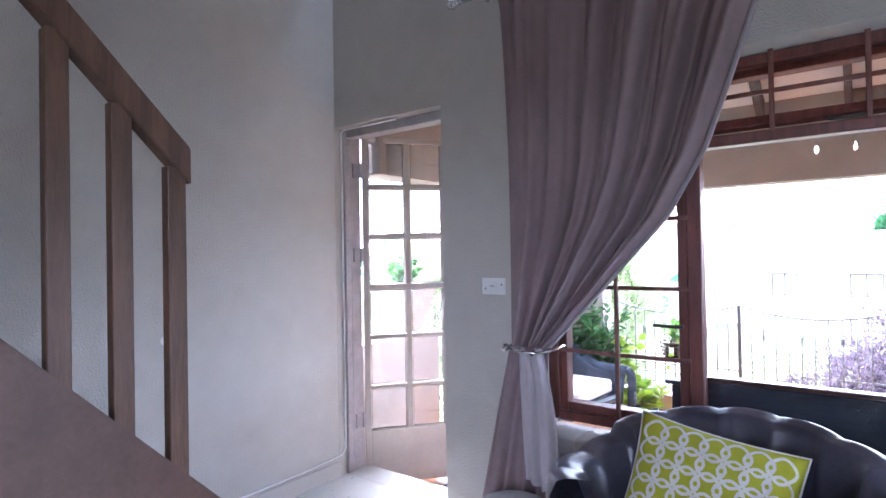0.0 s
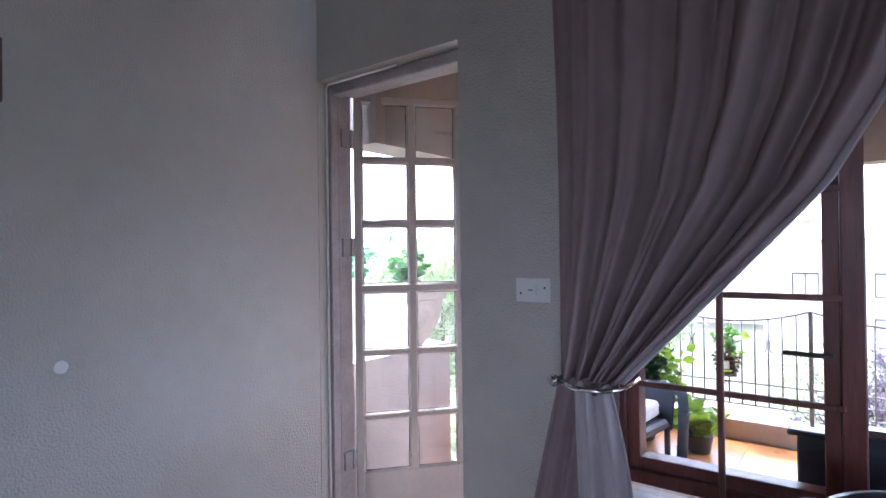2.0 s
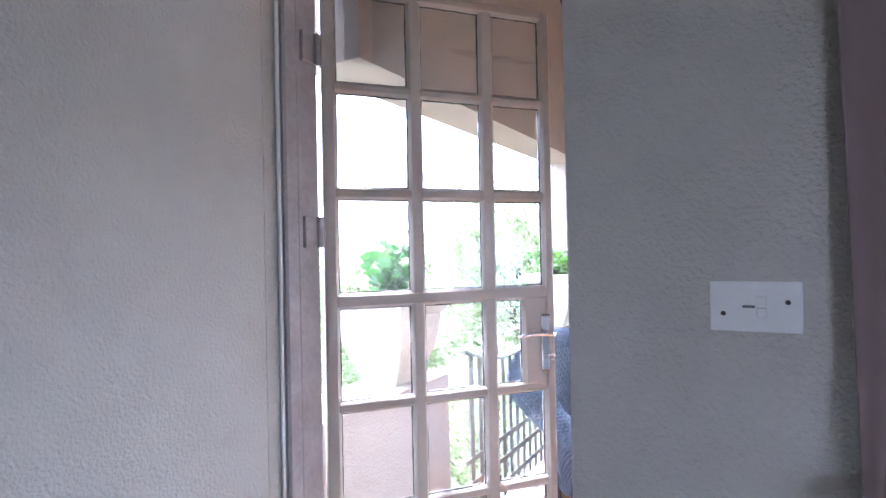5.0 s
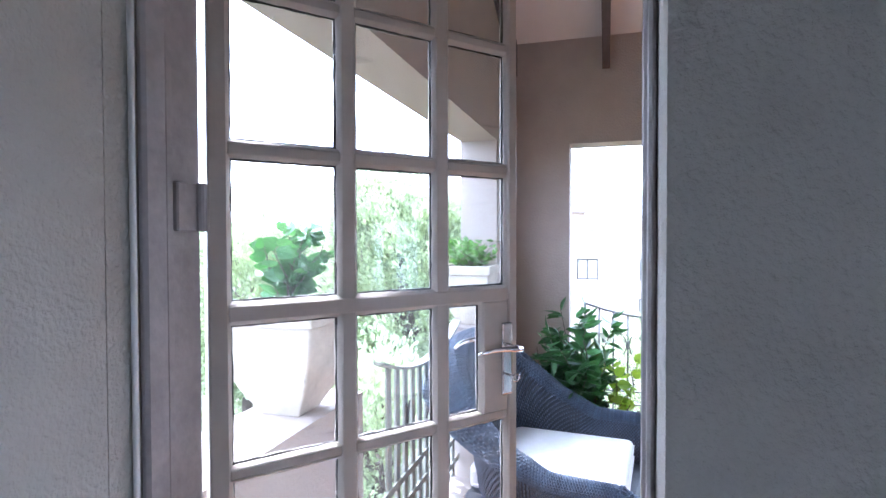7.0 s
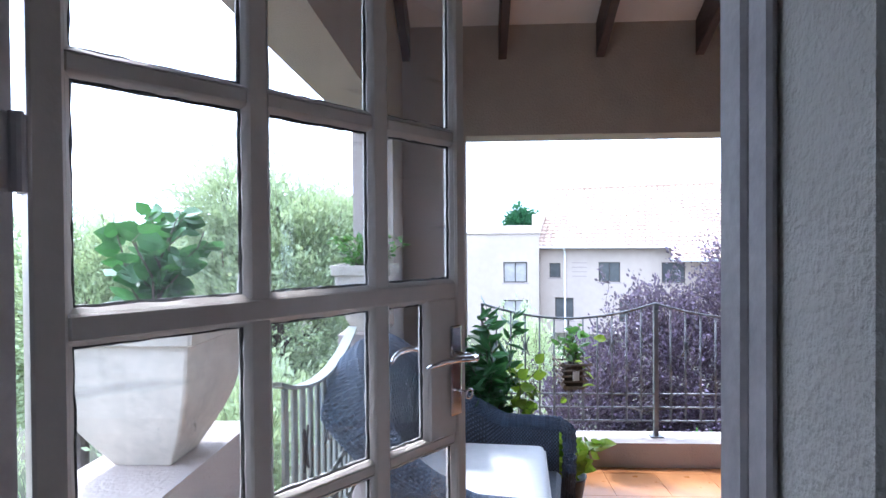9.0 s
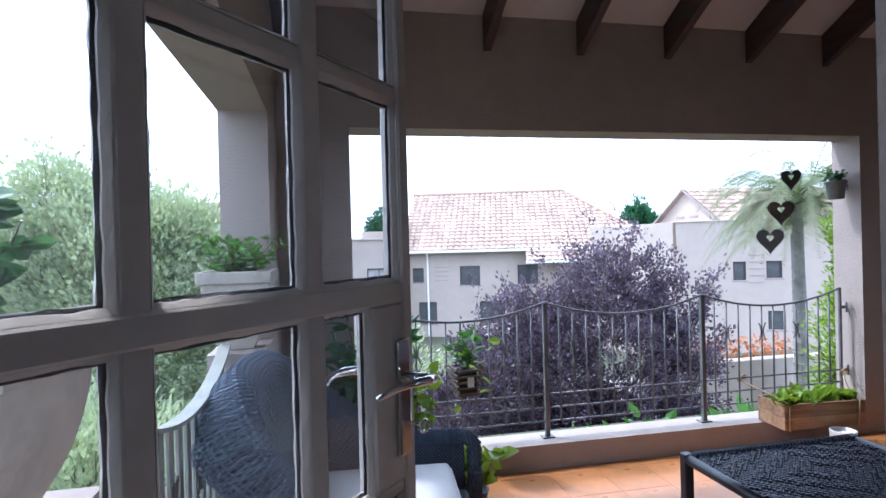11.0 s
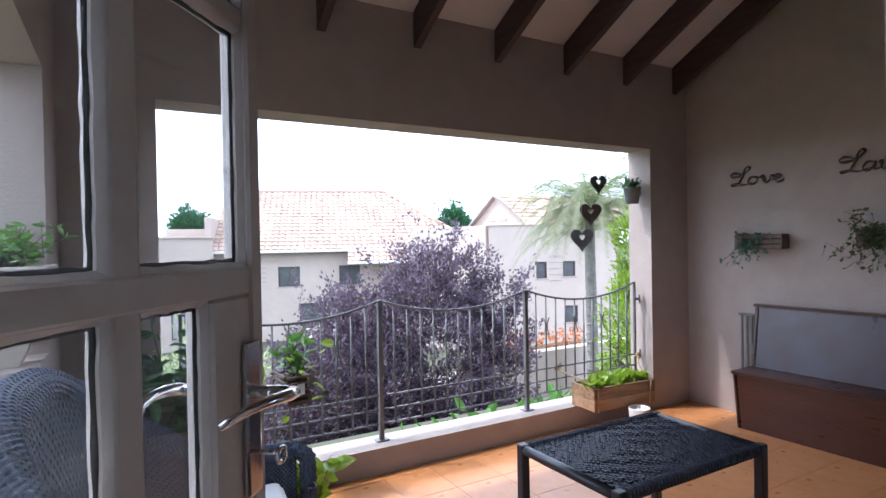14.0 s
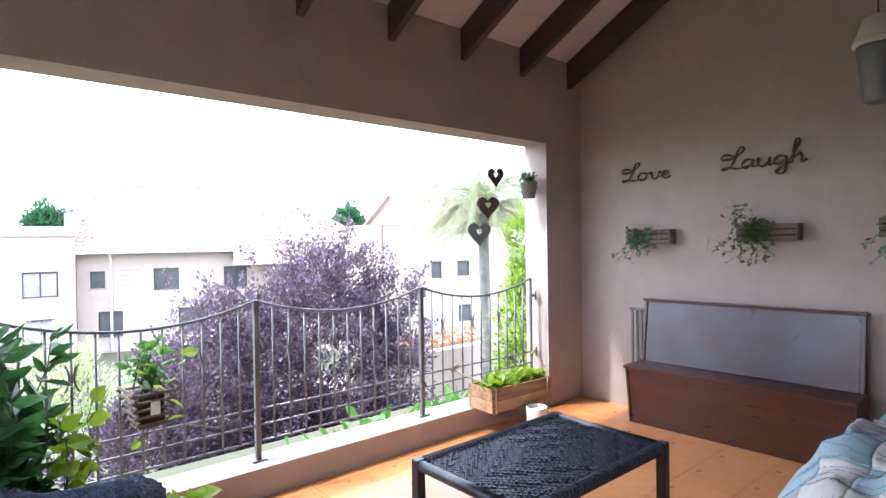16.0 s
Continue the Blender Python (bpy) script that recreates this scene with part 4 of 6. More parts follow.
# ---- plants ----
def bush(name, loc, rng, stems, radius, height, n, size, material, label, spread=1.0, aspect=0.5, droop=0.25, stem_r=0.004, stem_mat="bark", category="plant", group=""):
    """A leafy plant of wandering stems."""
    pl = thing(name, loc, label, category, group)
    bm = bmesh.new()
    spots, outs = [], []
    for k in range(stems):
        a = rng.uniform(0, 2 * math.pi)
        r = radius * math.sqrt(rng.uniform(0, 1)) * spread
        h = height * rng.uniform(0.45, 1.0)
        end = (r * math.cos(a), r * math.sin(a), h)
        p = wavy(rng, (rng.normal() * radius * 0.15, rng.normal() * radius * 0.15, 0), end, 6, radius * 0.10)
        tube(bm, p, [stem_r * (1 - 0.7 * i / 5) for i in range(6)], 5)
        m = max(3, n // stems)
        t = rng.uniform(0.15, 1.0, m) * 5
        i0 = np.minimum(t.astype(int), 4)
        q = p[i0] + (p[i0 + 1] - p[i0]) * (t - i0)[:, None]
        ang = rng.uniform(0, 2 * math.pi, m)
        o = np.stack([np.cos(ang), np.sin(ang), rng.uniform(0.0, 0.9, m)], 1)
        spots.append(q)
        outs.append(o)
    part("stem", bm, M[stem_mat], pl)
    v, f = leaves(rng, np.concatenate(spots), size, aspect, droop, np.concatenate(outs))
    raw("leaf", v, f, M[material], pl, "", "stuff")
    return pl


def square_pot(loc, label, w=0.17, h=0.33):
    p = thing("planter_pot", loc, label, "plant pot", "square tapered pots on the side wall", 0)

    def shape(prof, b=0.06):
        bm = bmesh.new()
        rings = []
        for k, z in prof:
            c = k * b
            pts = []
            for sx, sy in ((1, 1), (-1, 1), (-1, -1), (1, -1)):
                q = [(sx * k, sy * (k - c)), (sx * (k - c * 0.3), sy * (k - c * 0.3)), (sx * (k - c), sy * k)]
                pts += q if sx * sy > 0 else q[::-1]
            rings.append([bm.verts.new((x, y, z)) for x, y in pts])
        for r0, r1 in zip(rings, rings[1:]):
            for i in range(12):
                bm.faces.new((r0[i], r0[(i + 1) % 12], r1[(i + 1) % 12], r1[i]))
        bm.faces.new(rings[0][::-1])
        bm.faces.new(rings[-1])
        return bm
    k = w * 0.90
    body = [(k * a, h * z) for a, z in ((0.40, 0), (0.42, 0.012), (0.50, 0.08), (0.60, 0.16), (0.71, 0.26), (0.81, 0.38), (0.89, 0.52), (0.95, 0.68), (0.985, 0.845))]
    part("body", shape(body), M["pot"], p)
    part("rim", shape([(w * 0.90, h * 0.846), (w * 0.945, h * 0.848), (w * 0.975, h * 0.86), (w, h * 0.985), (w * 0.99, h), (w * 0.87, h), (w * 0.85, h * 0.93)]), M["pot"], p)
    part("soil", shape([(w * 0.84, h * 0.931), (w * 0.80, h * 0.965), (w * 0.4, h * 0.97)]), M["soil"], p)
    return p


rng = np.random.default_rng(3)
square_pot((-2.67, 3.35, 0.746), "cream tapered square pot on a taupe pier beside the door", 0.178, 0.335)
bush("pot_plant", (-2.67, 3.35, 1.065), rng, 20, 0.125, 0.27, 210, 0.056, "green_pot", "leafy green plant with heart-shaped leaves growing in a cream pot", 1.0, 0.75, 0.35)
square_pot((-2.46, 4.87, 0.801), "cream tapered square pot on the far pier", 0.15, 0.33)
bush("pot_plant", (-2.46, 4.87, 1.12), rng, 26, 0.22, 0.17, 520, 0.045, "green", "bushy fine-leaved green herb in a cream pot", 1.0, 0.4, 0.2)

# ---- wicker chair ----
wc = thing("wicker_chair", (-1.935, 4.45, FZ), "charcoal woven wicker armchair with a high rounded back, blue glare in its colour", "armchair", "", -10)


def wick_full(u, v):
    """The woven shell: round back at -x, arms falling towards the front at +x."""
    d = abs(2 * u - 1)
    k = min(1, max(0, (d - 0.02) / 0.68))
    top = 0.49 + 0.46 * (1 - k * k * (3 - 2 * k))
    if d > 0.56:
        t = (1 - d) / 0.44
        x, y = 0.36 - t * 0.36, 1.0
        lean = 0
    else:
        a = math.pi / 2 + math.pi / 2 * (1 - d / 0.56)
        x, y = math.copysign(abs(math.cos(a)) ** 0.8, math.cos(a)) * 0.33, abs(math.sin(a)) ** 0.8
        lean = 0.08 * v * -math.cos(a)
    y *= (0.39 + 0.06 * v) * (1 if u < 0.5 else -1)
    return Vector((x - lean, y, 0.22 + (top - 0.22) * v))


part("shell", surface(wick_full, 60, 16, 0.012), M["wicker_dark"], wc, "", True)
bm = bmesh.new()
N = 210
for j in range(N):
    u = (j + 0.5) / N
    pts = []
    for i in range(31):
        v = i / 30 * 0.97
        p = wick_full(u, v)
        q = wick_full(min(1, u + 0.002), v) - wick_full(max(0, u - 0.002), v)
        nrm = Vector((q.y, -q.x, 0)).normalized()
        s = 1 if (i + j) % 2 else -1
        pts.append(p + nrm * (0.003 * s + 0.006))
    tube(bm, pts, 0.0042, 4)
    pts = [p - (p - wick_full(u, i / 30 * 0.97)) * 2.6 for i, p in enumerate(pts)]
    tube(bm, pts, 0.0042, 4)
part("weave", bm, M["wicker"], wc, "charcoal woven wicker strands with blue glare in the colour")
rim = [wick_full(i / 90, 1.0) for i in range(91)]
down = [Vector((0.40, 0, -0.03)), Vector((0.405, 0, -0.14)), Vector((0.40, 0, -0.26)), Vector((0.39, 0, -0.46))]
z_end = rim[0].z
rim = [Vector((d.x, rim[0].y, max(0.03, z_end + d.z))) for d in down[::-1]] + rim + [Vector((d.x, rim[-1].y, max(0.03, z_end + d.z))) for d in down]


def rolled(s, phi, r_out=0.0):
    """Point on the broad rolled border: s along it, phi round it."""
    k = min(int(s * (len(rim) - 1)), len(rim) - 2)
    f = s * (len(rim) - 1) - k
    c = rim[k].lerp(rim[k + 1], f)
    a, b = rim[max(0, k - 1)], rim[min(len(rim) - 1, k + 2)]
    d = (b - a).normalized()
    out = Vector((c.x * 0.55, c.y, 0)).normalized()
    out = (out - d * out.dot(d)).normalized()
    up = d.cross(out)
    if up.z < 0:
        up = -up
    big = min(1.0, max(0.0, (c.z - 0.46) / 0.35))
    R1, R2 = 0.030 + 0.062 * big + r_out, 0.028 + 0.035 * big + r_out
    return c + out * (0.012 + 0.050 * big + R1 * math.cos(phi)) + up * (-0.045 * big - 0.09 * big * max(0.0, math.cos(phi)) + R2 * math.sin(phi))


part("border_core", surface(lambda u, v: rolled(u, 2 * math.pi * v, -0.004), 130, 16), M["wicker_dark"], wc, "", True)
bm = bmesh.new()
K = 30
for k in range(K):
    pts = [rolled(i / 330, 2 * math.pi * k / K, 0.0045 if (i + k) % 2 else -0.0015) for i in range(331)]
    tube(bm, pts, 0.0034, 4)
for i in range(330):
    s0 = (i + 0.5) / 330
    ring = [rolled(min(0.999, s0 + 0.0012 * math.sin(2 * math.pi * k / 26)), 2 * math.pi * k / 26, 0.0060 if (i + k) % 2 else -0.002) for k in range(26)]
    tube(bm, ring, 0.0042, 4, True)
part("woven_border", bm, M["wicker"], wc, "broad basket-woven charcoal wicker border with blue glare in the colour")
bm = bmesh.new()
for x, y in ((0.34, 0.36), (0.34, -0.36), (-0.28, 0.28), (-0.28, -0.28)):
    part("leg", tube(bmesh.new(), [(x, y, 0.0), (x, y, 0.26)], 0.02, 10), M["wicker_dark"], wc)
bm.free()
part("seat_frame", B((-0.34, -0.34, 0.24), (0.37, 0.34, 0.31), 0.02), M["wicker_dark"], wc)
cu = thing("seat_cushion", (-1.98, 4.33, FZ + 0.385), "thick off-white seat cushion in a wicker chair", "cushion")
cu.matrix_basis = pose(-1.985, 4.485, FZ + 0.36, 0, 0, -5)
bm = bmesh.new()
box(bm, (-0.30, -0.30, -0.05), (0.375, 0.30, 0.06), 0.035, None, 4)
part("cover", bm, M["cushion"], cu, "", True)
bm = bmesh.new()
for z in (-0.022, 0.032):
    tube(bm, [(-0.28, -0.302, z), (0.355, -0.302, z), (0.377, -0.28, z), (0.377, 0.28, z), (0.355, 0.302, z), (-0.28, 0.302, z)], 0.004, 6)
part("piping", bm, M["cushion"], cu, "", True)

# ---- low table ----
tb = thing("coffee_table", (-0.228, 4.165, FZ), "low black table with a woven black cord top", "table")
W2, D2, TH = 0.415, 0.265, 0.475
for x in (-1, 1):
    for y in (-1, 1):
        part("leg", B((x * W2 - 0.02, y * D2 - 0.02, 0), (x * W2 + 0.02, y * D2 + 0.02, TH - 0.002), 0.004), M["black"], tb)
bm = bmesh.new()
for y in (-D2, D2):
    tube(bm, [(-W2 + 0.02, y, TH - 0.024), (W2 - 0.02, y, TH - 0.024)], 0.021, 10)
for x in (-W2, W2):
    tube(bm, [(x, -D2 + 0.02, TH - 0.024), (x, D2 - 0.02, TH - 0.024)], 0.021, 10)
part("top_frame", bm, M["black"], tb, "", True)
bm = bmesh.new()
box(bm, (-W2 + 0.01, -D2 + 0.01, TH - 0.030), (W2 - 0.01, D2 - 0.01, TH - 0.018))
nx, ny = 64, 40
for i in range(nx):
    for j in range(ny):
        x = -W2 + 0.02 + (2 * W2 - 0.04) * (i + 0.5) / nx
        y = -D2 + 0.015 + (2 * D2 - 0.03) * (j + 0.5) / ny
        dd = abs(x) / W2 + abs(y) / D2
        if (int(dd * 7) + (i + j)) % 2:
            h = 0.0075 if int(dd * 5) % 2 else 0.004
            box(bm, (x - 0.0058, y - 0.0045, TH - 0.018), (x + 0.0058, y + 0.0045, TH - 0.018 + h))
        else:
            box(bm, (x - 0.0045, y - 0.0058, TH - 0.018), (x + 0.0045, y + 0.0058, TH - 0.0165))
part("woven_top", bm, M["cord"], tb, "woven black cord top")
bm = bmesh.new()
for k in range(44):
    x = -W2 + 0.03 + (2 * W2 - 0.06) * k / 43
    for y in (-D2, D2):
        tube(bm, [(x + 0.0065 * math.cos(a), y + 0.0225 * math.sin(a), TH - 0.024 + 0.0225 * math.cos(a)) for a in [2 * math.pi * q / 10 for q in range(10)]], 0.0042, 4, True)
part("cord_binding", bm, M["cord"], tb, "", False, "stuff")
bg = thing("shoulder_bag", (-0.28, 3.99, FZ), "slouched black cloth bag on the floor under a woven table", "bag", "", 20)


def bag(u, v):
    a = 2 * math.pi * u
    k = math.sin(math.pi * (0.06 + 0.90 * v)) ** 0.45
    w = 1 + 0.05 * math.sin(3 * a + 5 * v) + 0.03 * math.sin(7 * a - 9 * v)
    return Vector((0.17 * k * w * math.cos(a), 0.10 * k * w * math.sin(a), 0.005 + 0.20 * v + 0.012 * math.sin(2 * a) * v))


part("body", surface(bag, 40, 18, 0.0, True), M["black"], bg, "", True)
part("handle", tube(bmesh.new(), [(0.13, -0.05, 0.10), (0.21, -0.06, 0.13), (0.245, -0.02, 0.12), (0.24, 0.04, 0.09), (0.16, 0.05, 0.07)], 0.008, 10), M["chrome"], bg, "bent chrome handle", True)

# ---- bench against the gable wall ----
bn = thing("storage_bench", (1.70, 4.25, FZ), "dark reddish wooden storage bench with a sloping worn back", "bench", "", 1.5)
L = 0.665


def prism(name, pts, y0, y1, material, parent, label="", bev=0.004):
    bm = bmesh.new()
    a = [bm.verts.new((x, y0, z)) for x, z in pts]
    b = [bm.verts.new((x, y1, z)) for x, z in pts]
    bm.faces.new(a)
    bm.faces.new(b[::-1])
    for k in range(len(pts)):
        bm.faces.new((a[k], a[(k + 1) % len(pts)], b[(k + 1) % len(pts)], b[k]))
    bmesh.ops.recalc_face_normals(bm, faces=bm.faces)
    bmesh.ops.bevel(bm, geom=bm.edges[:], offset=bev, segments=2, affect="EDGES")
    return part(name, bm, material, parent, label)


prism("front_board", [(-0.055, 0.0), (-0.035, 0.0), (-0.085, 0.385), (-0.105, 0.385)], -L + 0.022, L - 0.022, M["bench"], bn)
for y in (-L, L - 0.02):
    prism("side_panel", [(-0.06, 0.0), (0.20, 0.0), (0.20, 0.385), (-0.11, 0.385)], y, y + 0.02, M["bench"], bn)
prism("seat", [(-0.125, 0.387), (0.15, 0.387), (0.15, 0.409), (-0.125, 0.409)], -L - 0.01, L + 0.01, M["bench"], bn, "", 0.006)
# The back's bluish tone is reflected light, held in its base colour.
prism("backrest", [(0.115, 0.411), (0.135, 0.411), (0.195, 0.835), (0.175, 0.835)], -L + 0.03, L - 0.03, M["bench_worn_sheen"], bn, "worn dark wooden bench back with a bluish sheen in its colour")
for y in (-L + 0.008, L - 0.028):
    prism("back_stile", [(0.108, 0.411), (0.142, 0.411), (0.202, 0.835), (0.168, 0.835)], y, y + 0.02, M["bench"], bn)
prism("top_rail", [(0.155, 0.837), (0.218, 0.837), (0.218, 0.855), (0.155, 0.855)], -L - 0.005, L + 0.005, M["bench"], bn, "", 0.006)

rk = thing("folding_rack", (1.90, 4.965, FZ), "pale grey slatted folding rack leaning on the wall behind a bench", "rack")
part("top_bar", B((-0.03, -0.07, 0.76), (0.01, 0.09, 0.775), 0.003), M["steel"], rk)
for k in range(4):
    part("slat", B((-0.012, 0.075 - 0.038 * k - 0.008, 0.0), (0.0, 0.075 - 0.038 * k + 0.008, 0.76), 0.002), M["steel"], rk)


# ---- lettering on the wall ----
STROKES = {
    "L": [[(0.62, 0.62), (0.30, 0.74), (0.10, 0.62), (0.20, 0.50), (0.60, 0.55), (0.95, 0.86), (0.92, 1.02), (0.78, 0.95), (0.62, 0.45), (0.42, 0.08), (0.20, 0.0), (0.14, 0.08), (0.40, 0.10), (0.75, 0.0), (1.05, 0.10)]],
    "o": [[(0.42, 0.40), (0.15, 0.38), (0.05, 0.12), (0.22, 0.0), (0.42, 0.12), (0.44, 0.36), (0.30, 0.40), (0.62, 0.34)]],
    "v": [[(0.0, 0.34), (0.12, 0.40), (0.16, 0.10), (0.28, 0.02), (0.44, 0.16), (0.46, 0.38), (0.58, 0.34)]],
    "e": [[(0.0, 0.12), (0.30, 0.24), (0.34, 0.38), (0.18, 0.40), (0.08, 0.16), (0.22, 0.0), (0.46, 0.10)]],
    "a": [[(0.44, 0.36), (0.20, 0.40), (0.04, 0.16), (0.16, 0.0), (0.36, 0.14), (0.46, 0.40), (0.42, 0.06), (0.60, 0.06)]],
    "u": [[(0.0, 0.30), (0.10, 0.40), (0.08, 0.08), (0.24, 0.0), (0.42, 0.16), (0.48, 0.40), (0.46, 0.04), (0.62, 0.08)]],
    "g": [[(0.44, 0.36), (0.20, 0.40), (0.04, 0.16), (0.18, 0.02), (0.38, 0.16), (0.46, 0.38), (0.40, -0.30), (0.20, -0.40), (0.14, -0.24), (0.60, 0.08)]],
    "h": [[(0.0, 0.10), (0.30, 0.75), (0.38, 1.05), (0.24, 1.0), (0.10, 0.0)], [(0.12, 0.20), (0.34, 0.42), (0.44, 0.30), (0.42, 0.04), (0.62, 0.14)]],
}
ADV = {"L": 0.85, "o": 0.56, "v": 0.54, "e": 0.42, "a": 0.56, "u": 0.58, "g": 0.54, "h": 0.6}


def smooth_line(ps, k=4):
    out = []
    n = len(ps)
    for i in range(n - 1):
        p0, p1, p2, p3 = (Vector((*ps[max(0, min(n - 1, j))], 0)) for j in (i - 1, i, i + 1, i + 2))
        for s in range(k):
            t = s / k
            out.append(0.5 * ((2 * p1) + (-p0 + p2) * t + (2 * p0 - 5 * p1 + 4 * p2 - p3) * t * t + (-p0 + 3 * p1 - 3 * p2 + p3) * t ** 3))
    out.append(Vector((*ps[-1], 0)))
    return out


def word(text, y_start, z_base, length, height):
    total = sum(ADV[c] for c in text) + 0.1
    w = thing("wall_word", (XR - 0.012, y_start, z_base), "dark metal script word '%s' mounted on a taupe wall" % text, "wall lettering", "metal words on the wall")
    x = 0
    for ch in text:
        bm = bmesh.new()
        for st_ in STROKES[ch]:
            ps = smooth_line(st_)
            co = [(0.0, -(x + p.x) * length / total, p.y * height) for p in ps]
            n = len(co)
            tube(bm, co, [0.0042 + 0.0044 * abs(math.sin(i * 0.35)) ** 1.5 for i in range(n)], 6)
        tube(bm, [(0.0, -(x + 0.2) * length / total, 0.05 * height), (0.012, -(x + 0.2) * length / total, 0.05 * height)], 0.002, 5)
        part("letter", bm, M["rust"], w, "", True)
        x += ADV[ch]
    return w


word("Love", 5.155, 1.58, 0.42, 0.128)
word("Laugh", 4.41, 1.59, 0.535, 0.135)


def wall_planter(y0, y1, z, label, plant_label, mname, n, trail, seed, up=0.0):
    p = thing("wall_planter", (XR - 0.001, (y0 + y1) / 2, z), label, "wall planter", "slatted planters on the wall")
    h = (y0 - y1) / 2
    for k in range(3):
        part("slat", B((-0.10, -h, -0.055 + k * 0.037), (-0.088, h, -0.025 + k * 0.037), 0.003), M["oldwood"], p)
    for s in (-1, 1):
        part("end_board", B((-0.087, s * (h - 0.007) - 0.007, -0.055), (-0.0, s * (h - 0.007) + 0.007, 0.05), 0.003), M["oldwood"], p)
    part("base_board", B((-0.087, -h + 0.015, -0.055), (0.0, h - 0.015, -0.043), 0.002), M["oldwood"], p)
    part("soil", B((-0.085, -h + 0.016, -0.042), (-0.002, h - 0.016, 0.028), 0.006), M["soil"], p)
    r = np.random.default_rng(seed)
    pl = thing("trailing_plant", (XR - 0.06, (y0 + y1) / 2, z + 0.03), plant_label, "plant")
    bm = bmesh.new()
    spots = []
    for k in range(trail):
        yy = r.uniform(-h * 0.7, h * 0.9)
        e_ = (r.uniform(-0.12, 0.0), yy + r.normal() * 0.06 + r.uniform(0, 0.16), -r.uniform(0.02, 0.26) if r.uniform() > up else r.uniform(0.05, 0.15))
        q = wavy(r, (0.0, yy, -0.01), e_, 7, 0.022)
        q[1] = (-0.05 - r.uniform(0, 0.03), yy + r.normal() * 0.02, 0.03)
        q[2:, 0] = np.minimum(q[2:, 0], -0.05)
        tube(bm, q, 0.0018, 4)
        t = r.uniform(0.1, 1, max(3, n // trail)) * 6
        i0 = np.minimum(t.astype(int), 5)
        spots.append(q[i0] + (q[i0 + 1] - q[i0]) * (t - i0)[:, None])
    part("stem", bm, M[mname], pl)
    v, f = leaves(r, np.concatenate(spots), 0.026, 0.7, 0.2)
    raw("leaf", v, f, M[mname], pl, "", "stuff")


wall_planter(5.06, 4.715, 1.158, "small weathered slatted wooden planter on a taupe wall", "blue-green succulent hanging from a wall planter", "succulent", 240, 16, 5)
wall_planter(4.27, 3.92, 1.172, "weathered slatted wooden planter on a taupe wall", "long olive-green trailing plant hanging from a wall planter", "vine", 420, 26, 6, 0.3)
wall_planter(3.53, 3.17, 1.185, "weathered slatted wooden planter at the end of the wall", "blue-green trailing plant hanging from a wall planter", "succulent", 200, 14, 7)


# ---- hearts ----
def heart(loc, s, material, label, rz):
    h = thing("heart_ornament", loc, label, "heart ornament", "hanging metal hearts", rz)

    def outline(k):
        pts = []
        for i in range(36):
            t = 2 * math.pi * i / 36
            x = 16 * math.sin(t) ** 3
            z = 13 * math.cos(t) - 5 * math.cos(2 * t) - 2 * math.cos(3 * t) - math.cos(4 * t)
            pts.append((x / 32 * s * k * (0.84 if s < 0.15 else 1.0), (z * (1.0 if z > 0 else 1.22) / 32) * s * k))
        return pts
    bm = bmesh.new()
    o, i_ = outline(1.0), outline(0.26)
    ring = []
    for y in (-0.003, 0.003):
        ring.append([[bm.verts.new((x, y, z)) for x, z in o], [bm.verts.new((x, y, z + 0.008)) for x, z in i_]])
    for k in range(36):
        n = (k + 1) % 36
        bm.faces.new((ring[0][0][k], ring[0][0][n], ring[0][1][n], ring[0][1][k]))
        bm.faces.new((ring[1][0][k], ring[1][1][k], ring[1][1][n], ring[1][0][n]))
        bm.faces.new((ring[0][0][k], ring[1][0][k], ring[1][0][n], ring[0][0][n]))
        bm.faces.new((ring[0][1][k], ring[0][1][n], ring[1][1][n], ring[1][1][k]))
    part("plate", bm, M[material], h)
    return h


H = [(0.995, 1.615), (0.90, 1.39), (0.82, 1.20)]
heart((1.00, 5.585, 1.615), 0.145, "iron", "black metal heart with a cut-out centre on a string", -32)
heart((0.915, 5.585, 1.395), 0.165, "rust", "brown rusted metal heart with a cut-out centre on a string", -30)
heart((0.825, 5.585, 1.205), 0.17, "tin", "grey metal heart with a cut-out centre on a string", -28)
bm = bmesh.new()
for xa, za, xb, zb in ((1.0, OZ1, 1.0, 1.665), (0.915, OZ1, 0.915, 1.455), (0.825, OZ1, 0.825, 1.265)):
    tube(bm, [(xa, 5.585, za), (xb, 5.585, zb)], 0.0012, 5)
tagged(part("string", bm, M["rope"]), "thin strings that hold metal hearts under a lintel", "string")
hp = thing("hanging_pot", (1.40, 5.62, 1.47), "small galvanised pot hooked to the reveal, with a leafy plant", "plant pot")
part("bucket", lathe(bmesh.new(), [(0.045, 0), (0.048, 0.003), (0.066, 0.115), (0.07, 0.118), (0.07, 0.124), (0.06, 0.124), (0.055, 0.11), (0.01, 0.108)], 24), M["tin"], hp, "", True)
bm = bmesh.new()
tube(bm, [(0.06, 0, 0.11), (0.08, 0, 0.115), (0.0985, 0, 0.10), (0.0985, 0, 0.06)], 0.004, 8)
part("hook", bm, M["steel"], hp, "", True)
bush("pot_plant", (1.40, 5.62, 1.575), rng, 16, 0.09, 0.11, 150, 0.04, "green_dark", "small dark green leafy plant in a hanging pot", 1.0, 0.6, 0.3)

